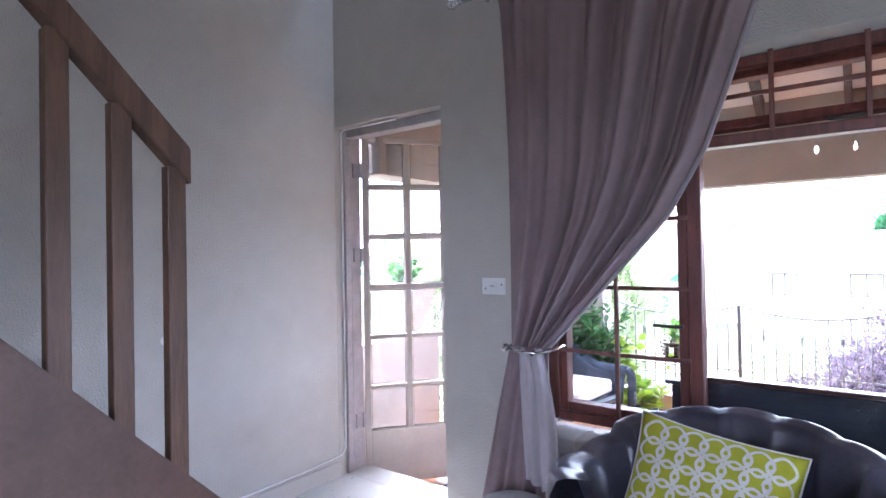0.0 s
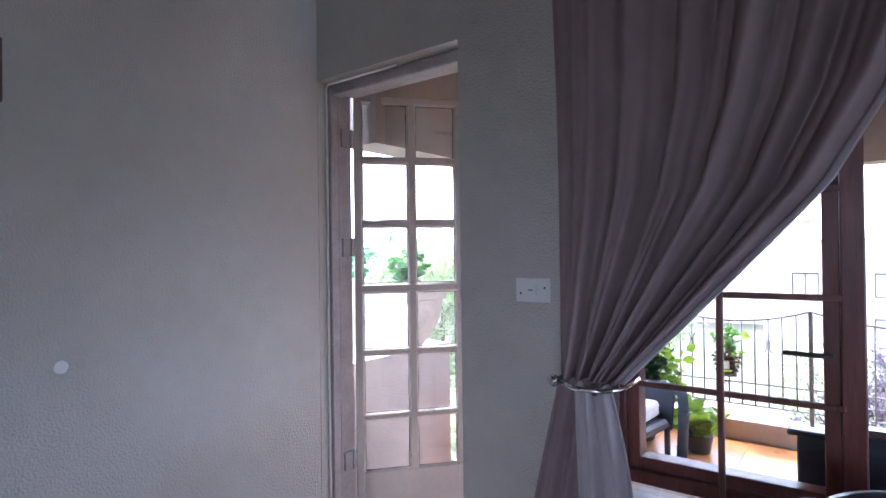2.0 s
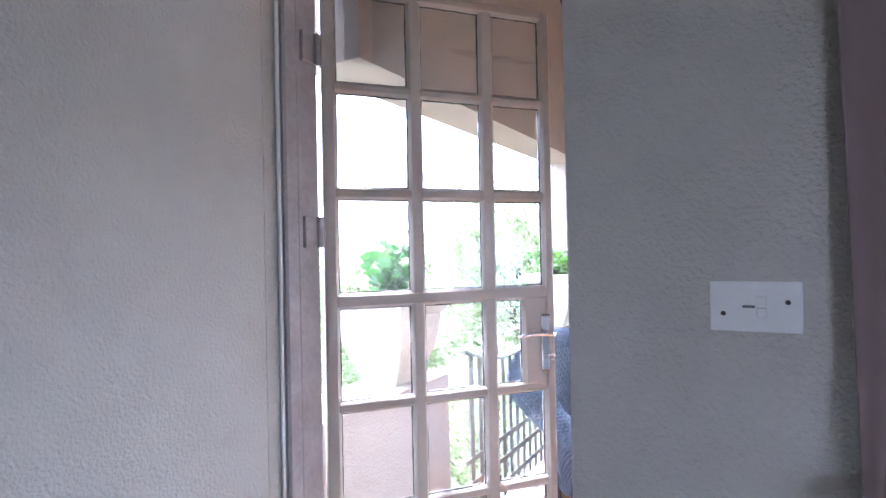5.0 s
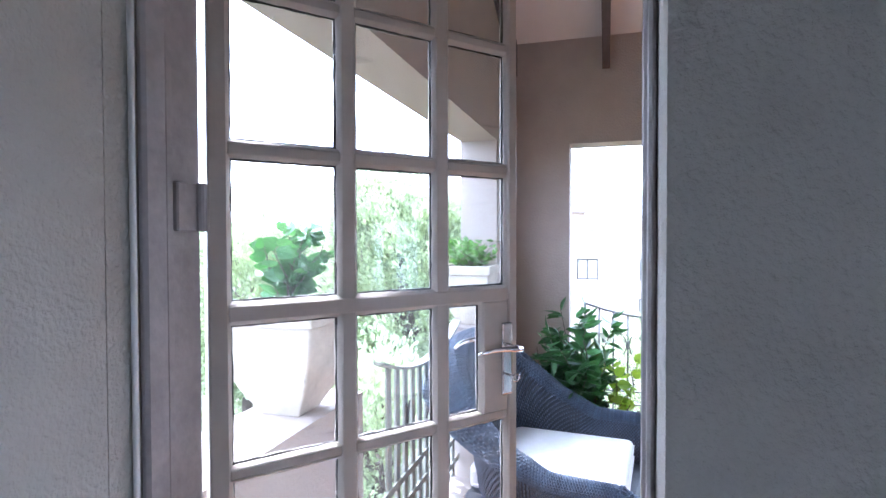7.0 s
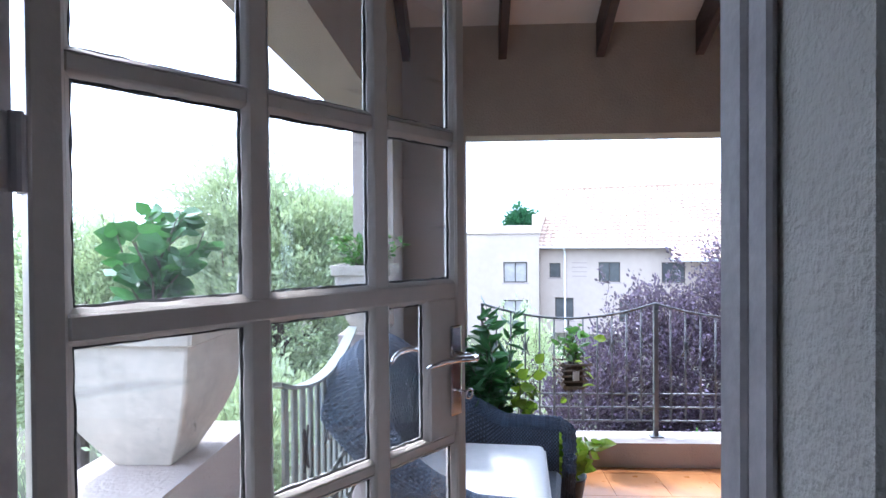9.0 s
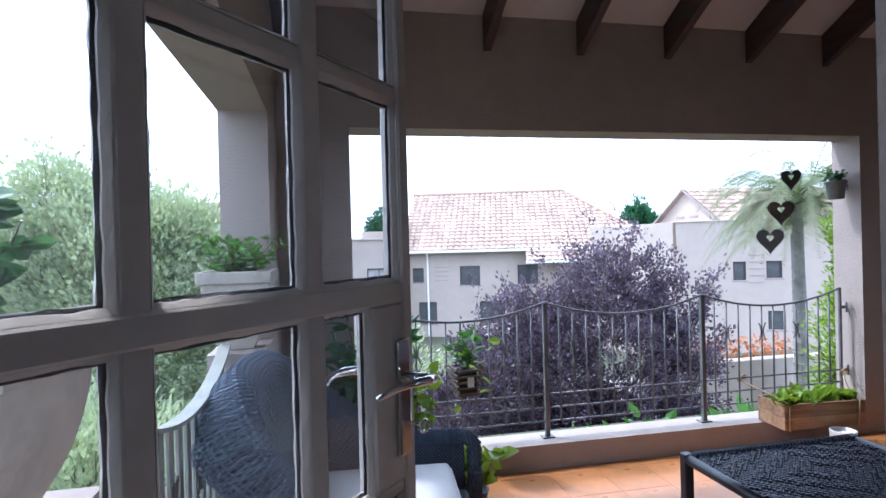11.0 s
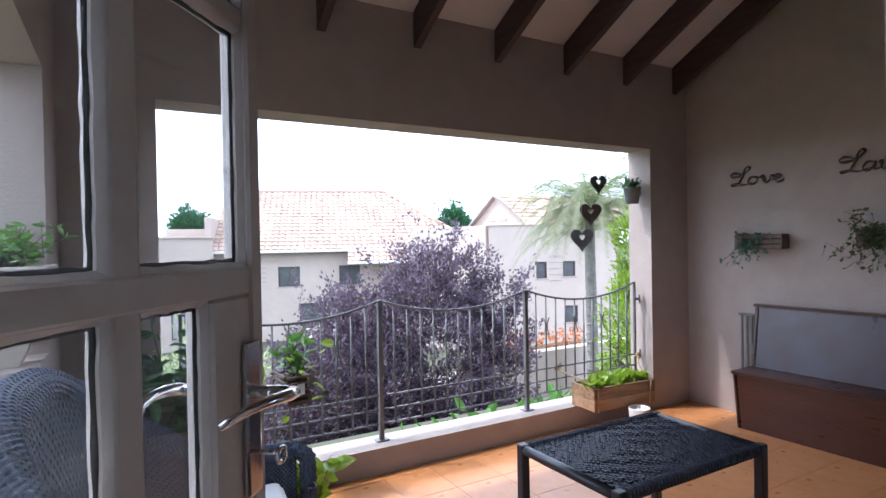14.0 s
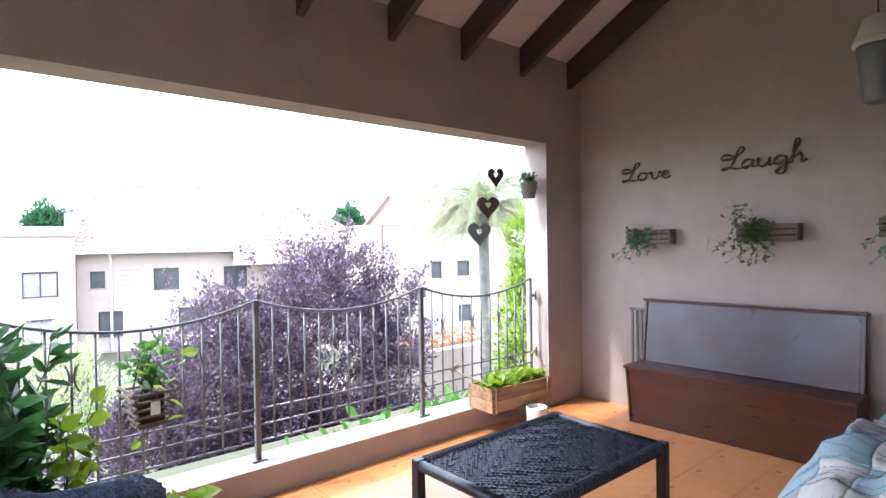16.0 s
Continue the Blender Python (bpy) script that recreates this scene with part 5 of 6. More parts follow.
# ---- crate with lettuce ----
cr = thing("crate", (0.955, 5.44, 0), "pine plank crate lashed to the railing with rope, planted with lettuce", "crate", "", -4)
X0, X1, Y0, Y1, Z0, Z1 = -0.27, 0.30, -0.12, 0.12, 0.004, 0.165
for k in range(2):
    z = Z0 + k * 0.082
    part("plank", B((X0, Y0, z), (X1, Y0 + 0.014, z + 0.079), 0.002), M["crate"], cr)
    part("plank", B((X0, Y1 - 0.014, z), (X1, Y1, z + 0.079), 0.002), M["crate"], cr)
    part("plank", B((X0, Y0 + 0.015, z), (X0 + 0.014, Y1 - 0.015, z + 0.079), 0.002), M["crate"], cr)
    part("plank", B((X1 - 0.014, Y0 + 0.015, z), (X1, Y1 - 0.015, z + 0.079), 0.002), M["crate"], cr)
part("base", B((X0 + 0.015, Y0 + 0.015, Z0), (X1 - 0.015, Y1 - 0.015, Z0 + 0.012)), M["crate"], cr)
part("soil", B((X0 + 0.016, Y0 + 0.016, Z0 + 0.013), (X1 - 0.016, Y1 - 0.016, 0.14), 0.01), M["soil"], cr)
bm = bmesh.new()
tube(bm, [(-0.24, -0.128, 0.0), (-0.24, -0.13, 0.17), (-0.27, 0.0, 0.20), (-0.33, 0.16, 0.24), (-0.34, 0.205, 0.27), (-0.31, 0.22, 0.24)], 0.006, 8)
rope2 = bmesh.new()
tube(rope2, [(0.24, -0.128, 0.0), (0.25, -0.13, 0.168), (0.30, 0.0, 0.19), (0.40, 0.15, 0.24), (0.47, 0.2, 0.27)], 0.006, 8)
tube(bm, [(-0.31, 0.19, 0.29), (-0.29, 0.22, 0.26), (-0.33, 0.23, 0.24), (-0.35, 0.20, 0.27), (-0.31, 0.19, 0.29)], 0.009, 8)
tube(rope2, [(0.46, 0.19, 0.29), (0.49, 0.22, 0.26), (0.45, 0.23, 0.24), (0.43, 0.20, 0.27), (0.46, 0.19, 0.29)], 0.009, 8)
part("rope", bm, M["rope"], cr, "twisted brown rope", True)
part("rope", rope2, M["rope"], cr, "twisted brown rope", True)
for k in range(7):
    x = 0.73 + 0.075 * k
    y = 5.43 + (0.04 if k % 2 else -0.03)
    r2 = np.random.default_rng(40 + k)
    pl = thing("lettuce", (x, y, 0.145), "bright green loose lettuce growing in a crate", "lettuce", "lettuces in the crate")
    m = 26
    a = r2.uniform(0, 2 * math.pi, m)
    o = np.stack([np.cos(a), np.sin(a), r2.uniform(0.2, 1.6, m)], 1)
    v, f = leaves(r2, r2.normal(size=(m, 3)) * 0.012, 0.095, 0.75, 0.0, o)
    raw("leaf", v, f, M["lime_leaf"], pl, "", "stuff")
cp = thing("small_pot", (0.985, 5.22, FZ), "small white cylindrical pot on the veranda floor", "pot")
part("body", lathe(bmesh.new(), [(0.06, 0), (0.064, 0.004), (0.072, 0.165), (0.072, 0.17), (0.065, 0.17), (0.063, 0.15), (0.01, 0.148)], 28), M["plastic"], cp, "", True)

# ---- plants by the ledge ----
hb2 = thing("hanging_basket", (-1.31, 5.56, 0.42), "rustic twig basket with a white label hung on the balustrade", "basket", "", 6)
bm = bmesh.new()
for k in range(5):
    z = -0.07 + k * 0.035
    w = 0.062 + 0.007 * k
    for s in (-1, 1):
        beam(bm, (-w - 0.012, s * w, z), (w + 0.012, s * w, z), 0.010, 0.010)
        beam(bm, (s * w, -w - 0.012, z + 0.012), (s * w, w + 0.012, z + 0.012), 0.010, 0.010)
box(bm, (-0.06, -0.06, -0.085), (0.06, 0.06, -0.075))
part("twig_frame", bm, M["oldwood"], hb2)
part("soil", B((-0.055, -0.055, -0.074), (0.055, 0.055, 0.06), 0.01), M["soil"], hb2)
part("label_card", B((-0.018, -0.088, -0.025), (0.022, -0.084, 0.035), 0.001), M["plastic"], hb2)
bm = bmesh.new()
tube(bm, [(-0.06, 0, 0.08), (-0.02, 0.05, 0.2), (0, 0.085, 0.30), (0.02, 0.05, 0.2), (0.06, 0, 0.08)], 0.003, 6)
part("hanger", bm, M["iron"], hb2, "", True)
bush("basket_plant", (-1.31, 5.56, 0.48), rng, 9, 0.13, 0.26, 70, 0.075, "green", "small leafy green plant in a twig basket", 1.0, 0.5, 0.3)
bush("climbing_vine", (-1.25, 5.66, 0.25), rng, 6, 0.42, 0.55, 22, 0.065, "lime_leaf", "thin green climber growing through the balustrade", 1.0, 0.8, 0.2, 0.002)

pp = thing("planter_pot", (-1.86, 5.16, FZ), "dark round pot on the veranda floor holding a large leafy plant", "plant pot")
part("body", lathe(bmesh.new(), [(0.10, 0), (0.11, 0.01), (0.15, 0.24), (0.16, 0.26), (0.145, 0.26), (0.14, 0.24), (0.01, 0.235)], 28), M["black"], pp, "", True)
bush("large_plant", (-1.86, 5.16, 0.09), rng, 24, 0.28, 0.80, 950, 0.115, "green_dark", "tall glossy dark green plant with long leaves in a corner pot", 1.0, 0.38, 0.2, 0.006)
bush("large_plant", (-1.66, 5.20, 0.12), rng, 9, 0.22, 0.48, 90, 0.082, "lime_leaf", "bright yellow-green broad-leaved plant beside a darker one", 1.0, 0.75, 0.2, 0.004)
pq = thing("planter_pot", (-1.42, 5.10, FZ), "small round pot on the floor against the ledge", "plant pot")
part("body", lathe(bmesh.new(), [(0.07, 0), (0.08, 0.01), (0.10, 0.12), (0.105, 0.13), (0.095, 0.13), (0.09, 0.12), (0.01, 0.118)], 28), M["black"], pq, "", True)
bush("pot_plant", (-1.42, 5.10, -0.04), rng, 16, 0.19, 0.24, 110, 0.125, "lime_leaf", "bright yellow-green drooping leafy plant in a low pot", 1.0, 0.6, 0.5)

# ---- daybed beside the house wall ----
db = thing("daybed", (0.50, 3.02, FZ), "dark wooden settle with a high panelled back below the window", "settle")
part("backrest", B((-0.97, -0.20, 0.05), (0.97, -0.165, 0.908), 0.005), M["slate"], db)
part("top_rail", B((-0.99, -0.215, 0.91), (0.99, -0.15, 0.93), 0.006), M["bench"], db)
for x in (-1.03, 0.975):
    part("side_panel", B((x, -0.16, 0.0), (x + 0.055, 0.38, 0.30), 0.006), M["bench"], db)
part("side_post", B((-1.10, -0.20, 0.0), (-1.00, -0.165, 0.88), 0.005), M["slate"], db)
part("post_cap", B((-1.125, -0.215, 0.881), (-0.992, -0.15, 0.90), 0.005), M["slate"], db)
part("seat", B((-0.97, -0.16, 0.30), (0.97, 0.40, 0.34), 0.006), M["bench"], db)
for x in (-0.95, 0.91):
    for y in (-0.15, 0.34):
        part("leg", B((x, y, 0), (x + 0.04, y + 0.04, 0.298), 0.004), M["bench"], db)


def throw(u, v):
    x = -0.50 + 1.42 * u
    y = -0.14 + 0.66 * v
    crown = math.sin(math.pi * min(1, max(0, u)) ** 0.6) * 0.09
    z = 0.36 + crown + 0.16 * (1 - v) * (0.4 + 0.6 * u) + 0.018 * math.sin(9 * u + 4 * v) + 0.012 * math.sin(23 * v - 7 * u)
    if v > 0.8:
        z -= (v - 0.8) * 1.0
    if u < 0.1:
        z -= (0.1 - u) * 0.9
    q = Vector((x * 5, y * 5, 0.0))
    z += 0.035 * noise.noise(q) + 0.018 * noise.noise(q * 2.7) + 0.03 * max(0, math.sin(11 * x + 6 * y)) ** 4
    x += 0.025 * noise.noise(q * 1.3 + Vector((3, 7, 1)))
    y += 0.03 * noise.noise(q * 1.3 + Vector((9, 2, 4)))
    return Vector((x, y, z))


th = thing("patchwork_throw", (0.55, 3.02, FZ + 0.03), "patchwork quilt in pale blue, cream and grey bunched on a settle", "quilt")
nu, nv = 8, 5
for i in range(nu):
    for j in range(nv):
        mm = ("patch_blue", "patch_cream", "patch_grey", "patch_blue", "patch_cream")[(i * 2 + j * 3 + (i * j) % 3) % 5]
        bm = surface(lambda u, v: throw((i + u) / nu, (j + v) / nv) + Vector((0, 0, 0.002 * math.sin(math.pi * u) * math.sin(math.pi * v))), 10, 10, 0.008)
        part("patch", bm, M[mm], th, {"patch_blue": "pale blue cloth patch", "patch_cream": "cream cloth patch", "patch_grey": "grey cloth patch"}[mm], True)
rs_ = random.Random(5)
bm = bmesh.new()
for line in range(26):
    u0, v = 0.03 + 0.036 * line, 0.0
    pts = []
    for k in range(150):
        vv = 0.06 + 0.86 * (k + 0.8 * math.sin(k * 1.1)) / 149
        uu = u0 + 0.0035 * math.sin(k * 1.57) + rs_.uniform(-0.0015, 0.0015)
        if rs_.random() < 0.14:
            if len(pts) > 2:
                tube(bm, pts, 0.0009, 3)
            pts = []
        pts.append(throw(uu, vv) + Vector((0, 0, 0.0115)))
part("stitched_script", bm, M["patch_ink"], th, "dark printed script lines", False, "stuff")
mt = thing("doormat", (-1.90, 3.02, FZ), "dark blue doormat on terracotta tiles outside the door", "doormat")
part("mat", B((-0.16, -0.22, 0.0), (0.40, 0.16, 0.014), 0.004), M["mat_blue"], mt)

# ---- hanging bell-shaped lamp on the veranda ----
bl = thing("wind_chime", (1.22, 3.40, 1.74), "pale ribbed lantern with a tin hood hanging on a chain", "lantern")
part("hood", lathe(bmesh.new(), [(0.012, 0.40), (0.06, 0.38), (0.085, 0.30), (0.10, 0.27), (0.10, 0.26), (0.02, 0.262)], 24), M["patch_cream"], bl, "", True)
part("body", lathe(bmesh.new(), [(0.05, 0.0), (0.06, 0.01), (0.085, 0.24), (0.085, 0.255), (0.02, 0.258)], 24), M["tin"], bl, "", True)
part("chain", tube(bmesh.new(), [(0, 0, 0.38), (0, 0, 1.965)], 0.004, 6), M["iron"], bl)


# ---- trees ----
GZ = -3.3


def tree(name, loc, seed, label, crown, n_limbs, n_twigs, per_twig, size, material, aspect=0.5, trunk=0.12, clump=0.22, bark="bark", shoots=0):
    """crown: boxes of ellipsoids (x, y, z, rx, ry, rz) relative to loc."""
    r = np.random.default_rng(seed)
    t = thing(name, loc, label, "tree")
    bm = bmesh.new()
    c0 = crown[0]
    p = wavy(r, (0, 0, 0), (c0[0] * 0.4, c0[1] * 0.4, c0[2]), 7, 0.06)
    tube(bm, p, [trunk * (1 - 0.6 * i / 6) for i in range(7)], 10)
    spots = []
    vol = np.array([c[3] * c[4] * c[5] for c in crown])
    vol = vol / vol.sum()
    for k in range(n_limbs):
        c = crown[r.choice(len(crown), p=vol)]
        d = r.normal(size=3)
        d /= np.linalg.norm(d)
        e_ = np.array(c[:3]) + d * np.array(c[3:]) * r.uniform(0.5, 0.85)
        s = p[r.integers(2, 7)]
        q = wavy(r, s, e_, 6, 0.08)
        tube(bm, q, [trunk * 0.3 * (1 - 0.8 * i / 5) + 0.004 for i in range(6)], 5)
    part("trunk", bm, M[bark], t)
    bm = bmesh.new()
    outs = []
    for k in range(n_twigs):
        c = crown[r.choice(len(crown), p=vol)]
        d = r.normal(size=3)
        d /= np.linalg.norm(d)
        rad = r.uniform(0.35, 1.0) ** 0.45 * (1.0 + 0.10 * math.sin(7 * d[0] + 3 * d[2]) + 0.06 * math.sin(13 * d[2] + 5 * d[1]))
        e_ = np.array(c[:3]) + d * np.array(c[3:]) * rad
        s = e_ - d * clump * 1.3 - np.array((0, 0, clump * 0.8))
        if k % 3 == 0:
            tube(bm, [s, (s + e_) / 2 + r.normal(size=3) * 0.02, e_], [0.008, 0.005, 0.003], 4)
        tt = r.uniform(0.2, 1.05, (per_twig, 1))
        spots.append(s + (e_ - s) * tt + r.normal(size=(per_twig, 3)) * clump * 0.33)
        outs.append(np.repeat((d + np.array((0, 0, 0.4)))[None], per_twig, 0))
    for k in range(shoots):
        c = crown[r.choice(len(crown), p=vol)]
        d = r.normal(size=3)
        d[2] = abs(d[2]) + 0.4
        d /= np.linalg.norm(d)
        s = np.array(c[:3]) + d * np.array(c[3:]) * 0.9
        g = d * 0.5 + np.array((0.15, 0, 0.9))
        e_ = s + g * r.uniform(0.25, 0.75)
        q = wavy(r, s, e_, 5, 0.05)
        tube(bm, q, [0.006, 0.005, 0.004, 0.003, 0.002], 4)
        n = 34
        tt = r.uniform(0, 1, (n, 1))
        spots.append(s + (e_ - s) * tt + r.normal(size=(n, 3)) * 0.055)
        outs.append(r.normal(size=(n, 3)) + np.array((0, 0, 0.8)))
    part("branch", bm, M[bark], t, "", False, "stuff")
    v, f = leaves(r, np.concatenate(spots), size, aspect, 0.1, np.concatenate(outs))
    raw("leaf", v, f, M[material], t, "", "stuff")
    return t


tree("plum_tree", (1.7, 10.3, GZ), 11, "purple-leaved plum tree in full leaf below the veranda",
     [(0.35, 0.1, 2.4, 1.55, 1.3, 1.9), (0.3, -0.5, 1.6, 1.5, 0.8, 1.0), (-0.9, 0.1, 2.3, 1.15, 1.0, 1.6), (0.55, 0.0, 3.7, 0.85, 0.7, 0.85), (-0.75, 0.1, 3.55, 0.6, 0.5, 0.5), (1.5, -0.3, 3.6, 0.55, 0.5, 0.7), (-2.15, -0.5, 2.0, 0.85, 0.7, 0.95), (-0.55, 0.2, 4.35, 0.16, 0.16, 0.42), (-1.75, -0.2, 2.0, 0.8, 0.8, 1.3), (-0.3, 0.3, 1.2, 1.9, 1.2, 1.1), (0.6, -0.2, 1.1, 1.6, 1.0, 1.0), (0.1, 0, 4.3, 0.35, 0.3, 0.5), (0.95, 0, 4.5, 0.3, 0.3, 0.45), (1.9, -0.4, 3.9, 0.35, 0.3, 0.45), (-1.3, 0, 3.5, 0.3, 0.3, 0.45), (1.2, -0.2, 4.1, 0.3, 0.3, 0.5), (1.55, -0.5, 2.3, 0.6, 0.6, 1.2)],
     30, 3300, 38, 0.062, "purple", 0.62, 0.11, 0.17, shoots=70)
tree("garden_tree", (-5.4, 12.0, GZ), 12, "tall light green broadleaf tree beside the house",
     [(0.0, 0.2, 3.2, 2.1, 1.5, 2.6), (-0.95, 0.2, 5.1, 1.0, 0.9, 1.2), (0.8, 0.2, 4.6, 1.1, 0.9, 1.1), (0.2, -0.4, 1.2, 2.2, 1.2, 1.3)],
     26, 3600, 34, 0.10, "green_tree", 0.5, 0.16, 0.27, shoots=14)
tree("garden_tree", (-9.6, 12.6, GZ), 19, "rounded light green broadleaf tree in the garden",
     [(0.0, 0.2, 2.9, 2.3, 1.5, 2.2), (0.9, 0.2, 4.3, 1.0, 0.9, 0.9), (-1.5, 0.2, 4.2, 1.2, 0.9, 0.9)],
     16, 1700, 28, 0.11, "green_tree", 0.5, 0.14, 0.28, shoots=8)
tree("garden_shrub", (-4.6, 8.6, GZ), 13, "dense green shrub below the side railing", [(0, 0, 1.6, 1.5, 1.3, 1.7)], 12, 900, 24, 0.11, "green_tree", 0.42, 0.08, 0.24)
tree("garden_shrub", (-0.9, 12.6, GZ), 14, "light green shrub in front of a neighbouring house", [(0, 0, 1.5, 1.1, 1.0, 1.9)], 10, 300, 24, 0.10, "green_tree", 0.42, 0.06, 0.2)
tree("conifer", (2.2, 47.2, GZ), 15, "round dark green conifer behind a neighbouring house", [(0, 0, 5.2, 1.5, 1.4, 2.3)], 8, 260, 26, 0.32, "conifer", 0.4, 0.2, 0.45)
tree("conifer", (21.0, 41.0, GZ), 16, "pointed dark green conifer between two houses", [(0, 0, 5.6, 1.6, 1.4, 1.5), (0, 0, 7.0, 0.9, 0.9, 1.1)], 8, 280, 26, 0.32, "conifer", 0.4, 0.2, 0.45)
tree("garden_shrub", (6.45, 10.3, GZ), 17, "yellow-green shrub beside the palm", [(0.15, 0, 2.5, 0.6, 0.5, 1.9), (0.3, 0, 4.3, 0.45, 0.4, 1.1)], 10, 420, 24, 0.10, "lime_leaf", 0.4, 0.06, 0.2)

# palm
pm = thing("palm_tree", (7.0, 11.75, GZ), "feathery palm with a pale slender trunk", "palm tree")
r = np.random.default_rng(21)
bm = bmesh.new()
for dx, dy, top in ((0, 0, 5.25), (0.35, 0.3, 4.6)):
    tube(bm, [(dx, dy, 0), (dx * 0.8 + 0.03, dy, top * 0.5), (dx * 0.7, dy, top)], [0.15, 0.12, 0.09], 12)
    for k in range(26):
        z = top * k / 26
        tube(bm, [(dx * (1 - 0.3 * k / 26), dy, z), (dx * (1 - 0.3 * k / 26), dy, z + 0.02)], 0.155 - 0.055 * k / 26, 12)
part("trunk", bm, M["palm_bark"], pm)
for k in range(120):
    a = r.uniform(0, 2 * math.pi)
    base = np.array((0.0, 0.0, 5.1)) if k % 3 else (np.array((0.25, 0.3, 4.7)) if k % 2 else np.array((0.45, 0.1, 5.6)))
    up = r.uniform(0.5, 3.0)
    Lf = r.uniform(1.4, 2.3)
    vs, fs = [], []
    N = 44
    rib = []
    for i in range(N + 1):
        t = i / N
        h = Lf * t * math.cos(0.6 * t)
        z = up * t * 1.1 - 1.9 * t * t * (0.7 + 0.3 * up)
        rib.append(base + np.array((math.cos(a) * h, math.sin(a) * h, z)))
    side = np.array((-math.sin(a), math.cos(a), 0))
    for i in range(2, N):
        d = rib[i] - rib[i - 1]
        d = d / (np.linalg.norm(d) + 1e-9)
        for s in (-1, 1):
            ln = 0.34 * math.sin(math.pi * (0.12 + 0.85 * i / N)) * r.uniform(0.8, 1.1)
            tip = rib[i] + (side * s * 0.8 + d * 0.6) * ln + np.array((0, 0, -0.35 * ln + r.normal() * 0.02))
            b0 = rib[i] - d * 0.011
            b1 = rib[i] + d * 0.011
            k0 = len(vs)
            vs += [b0, b1, tip]
            fs.append((k0, k0 + 1, k0 + 2))
    for i in range(N):
        k0 = len(vs)
        w = side * 0.011 * (1 - i / N) + 1e-4
        vs += [rib[i] - w, rib[i] + w, rib[i + 1] + w, rib[i + 1] - w]
        fs.append((k0, k0 + 1, k0 + 2, k0 + 3))
    raw("frond", vs, fs, M["palm_leaf"], pm)

# low planting
r = np.random.default_rng(31)
for k, (x, y, s) in enumerate(((0.6, 7.2, 0.5), (1.3, 7.25, 0.6), (2.0, 7.3, 0.6), (2.7, 7.4, 0.5), (3.4, 7.4, 0.5))):
    n = 170
    a = r.uniform(0, 2 * math.pi, n)
    o = np.stack([np.cos(a), np.sin(a), r.uniform(0.4, 1.8, n)], 1)
    v, f = leaves(r, r.normal(size=(n, 3)) * (0.24, 0.14, 0.07), s * 0.34, 0.42, 0.1, o)
    pl = thing("leafy_plant", (x, y - 0.35, -0.64 - 0.05 * (k % 2)), "clump of bright green broad-leaved plants on a garden terrace", "plant", "leafy clumps on the terrace")
    raw("leaf", v, f, M["green"], pl, "", "stuff")
tagged(part("terrace", B((-3.5, 6.45, GZ), (5.0, 7.9, -0.74), 0.03), M["ground"]), "raised planted garden terrace below the ledge", "terrace", "", "structure")
gw = part("garden_wall", B((4.6, 12.6, GZ), (9.5, 12.85, -1.35), 0.02), M["house"])
tagged(gw, "low plastered garden wall", "garden wall", "", "structure")
n = 500
sp = np.stack([r.uniform(4.8, 8.0, n), r.uniform(12.95, 13.4, n), r.uniform(-1.45, -1.0, n)], 1)
v, f = leaves(r, sp, 0.10, 0.6, 0.0)
raw("flower", v, f, M["flower"], None, "orange and yellow flowers behind a low wall", "stuff")
tagged(bpy.data.objects["flower"], "orange and yellow flowers behind a low wall", "flowers")
tagged(part("flower_bed", B((4.7, 12.86, GZ), (9.4, 13.6, -1.42), 0.02), M["ground"]), "planted flower bed", "flower bed", "", "structure")
n = 14000
v, f = leaves(r, np.stack([r.uniform(-14, 12, n), r.uniform(6, 15, n), np.full(n, GZ)], 1), 0.16, 0.12, 0.0, np.tile((0, 0, 1.6), (n, 1)))
raw("grass", v, f, M["green_tree"], None, "", "stuff")
tagged(bpy.data.objects["grass"], "uneven green grass in the garden", "grass")


# ---- neighbouring houses ----
def roof_tiles(parent, W, depth_x, slope_len, rise, clip=None, name="roof_tiles"):
    """Courses of rounded tiles on a slope: x along the eave, up the slope in local y and z."""
    vs, fs = [], []
    tw, tl = 0.30, 0.36
    nr = int(slope_len / tl)
    ax = math.atan2(rise, depth_x)
    for j in range(nr):
        s0 = j * tl
        for i in range(int(W / tw)):
            x0 = i * tw
            if clip and not clip(x0 + tw / 2, s0 / slope_len):
                continue
            k = len(vs)
            for (s, dz) in ((s0, 0.05), (s0 + tl * 1.05, 0.01)):
                y = s * math.cos(ax)
                z = s * math.sin(ax)
                for q, b in ((0, 0.0), (0.25, 0.045), (0.5, 0.06), (0.75, 0.045), (0.97, 0.0)):
                    vs.append((x0 + q * tw, y - math.sin(ax) * (dz + b), z + math.cos(ax) * (dz + b)))
            for q in range(4):
                fs.append((k + q, k + q + 1, k + 6 + q, k + 5 + q))
            fs.append((k, k + 4, k + 3, k + 2, k + 1))
    return raw(name, vs, fs, M["roof_tile"], parent, "", "stuff")


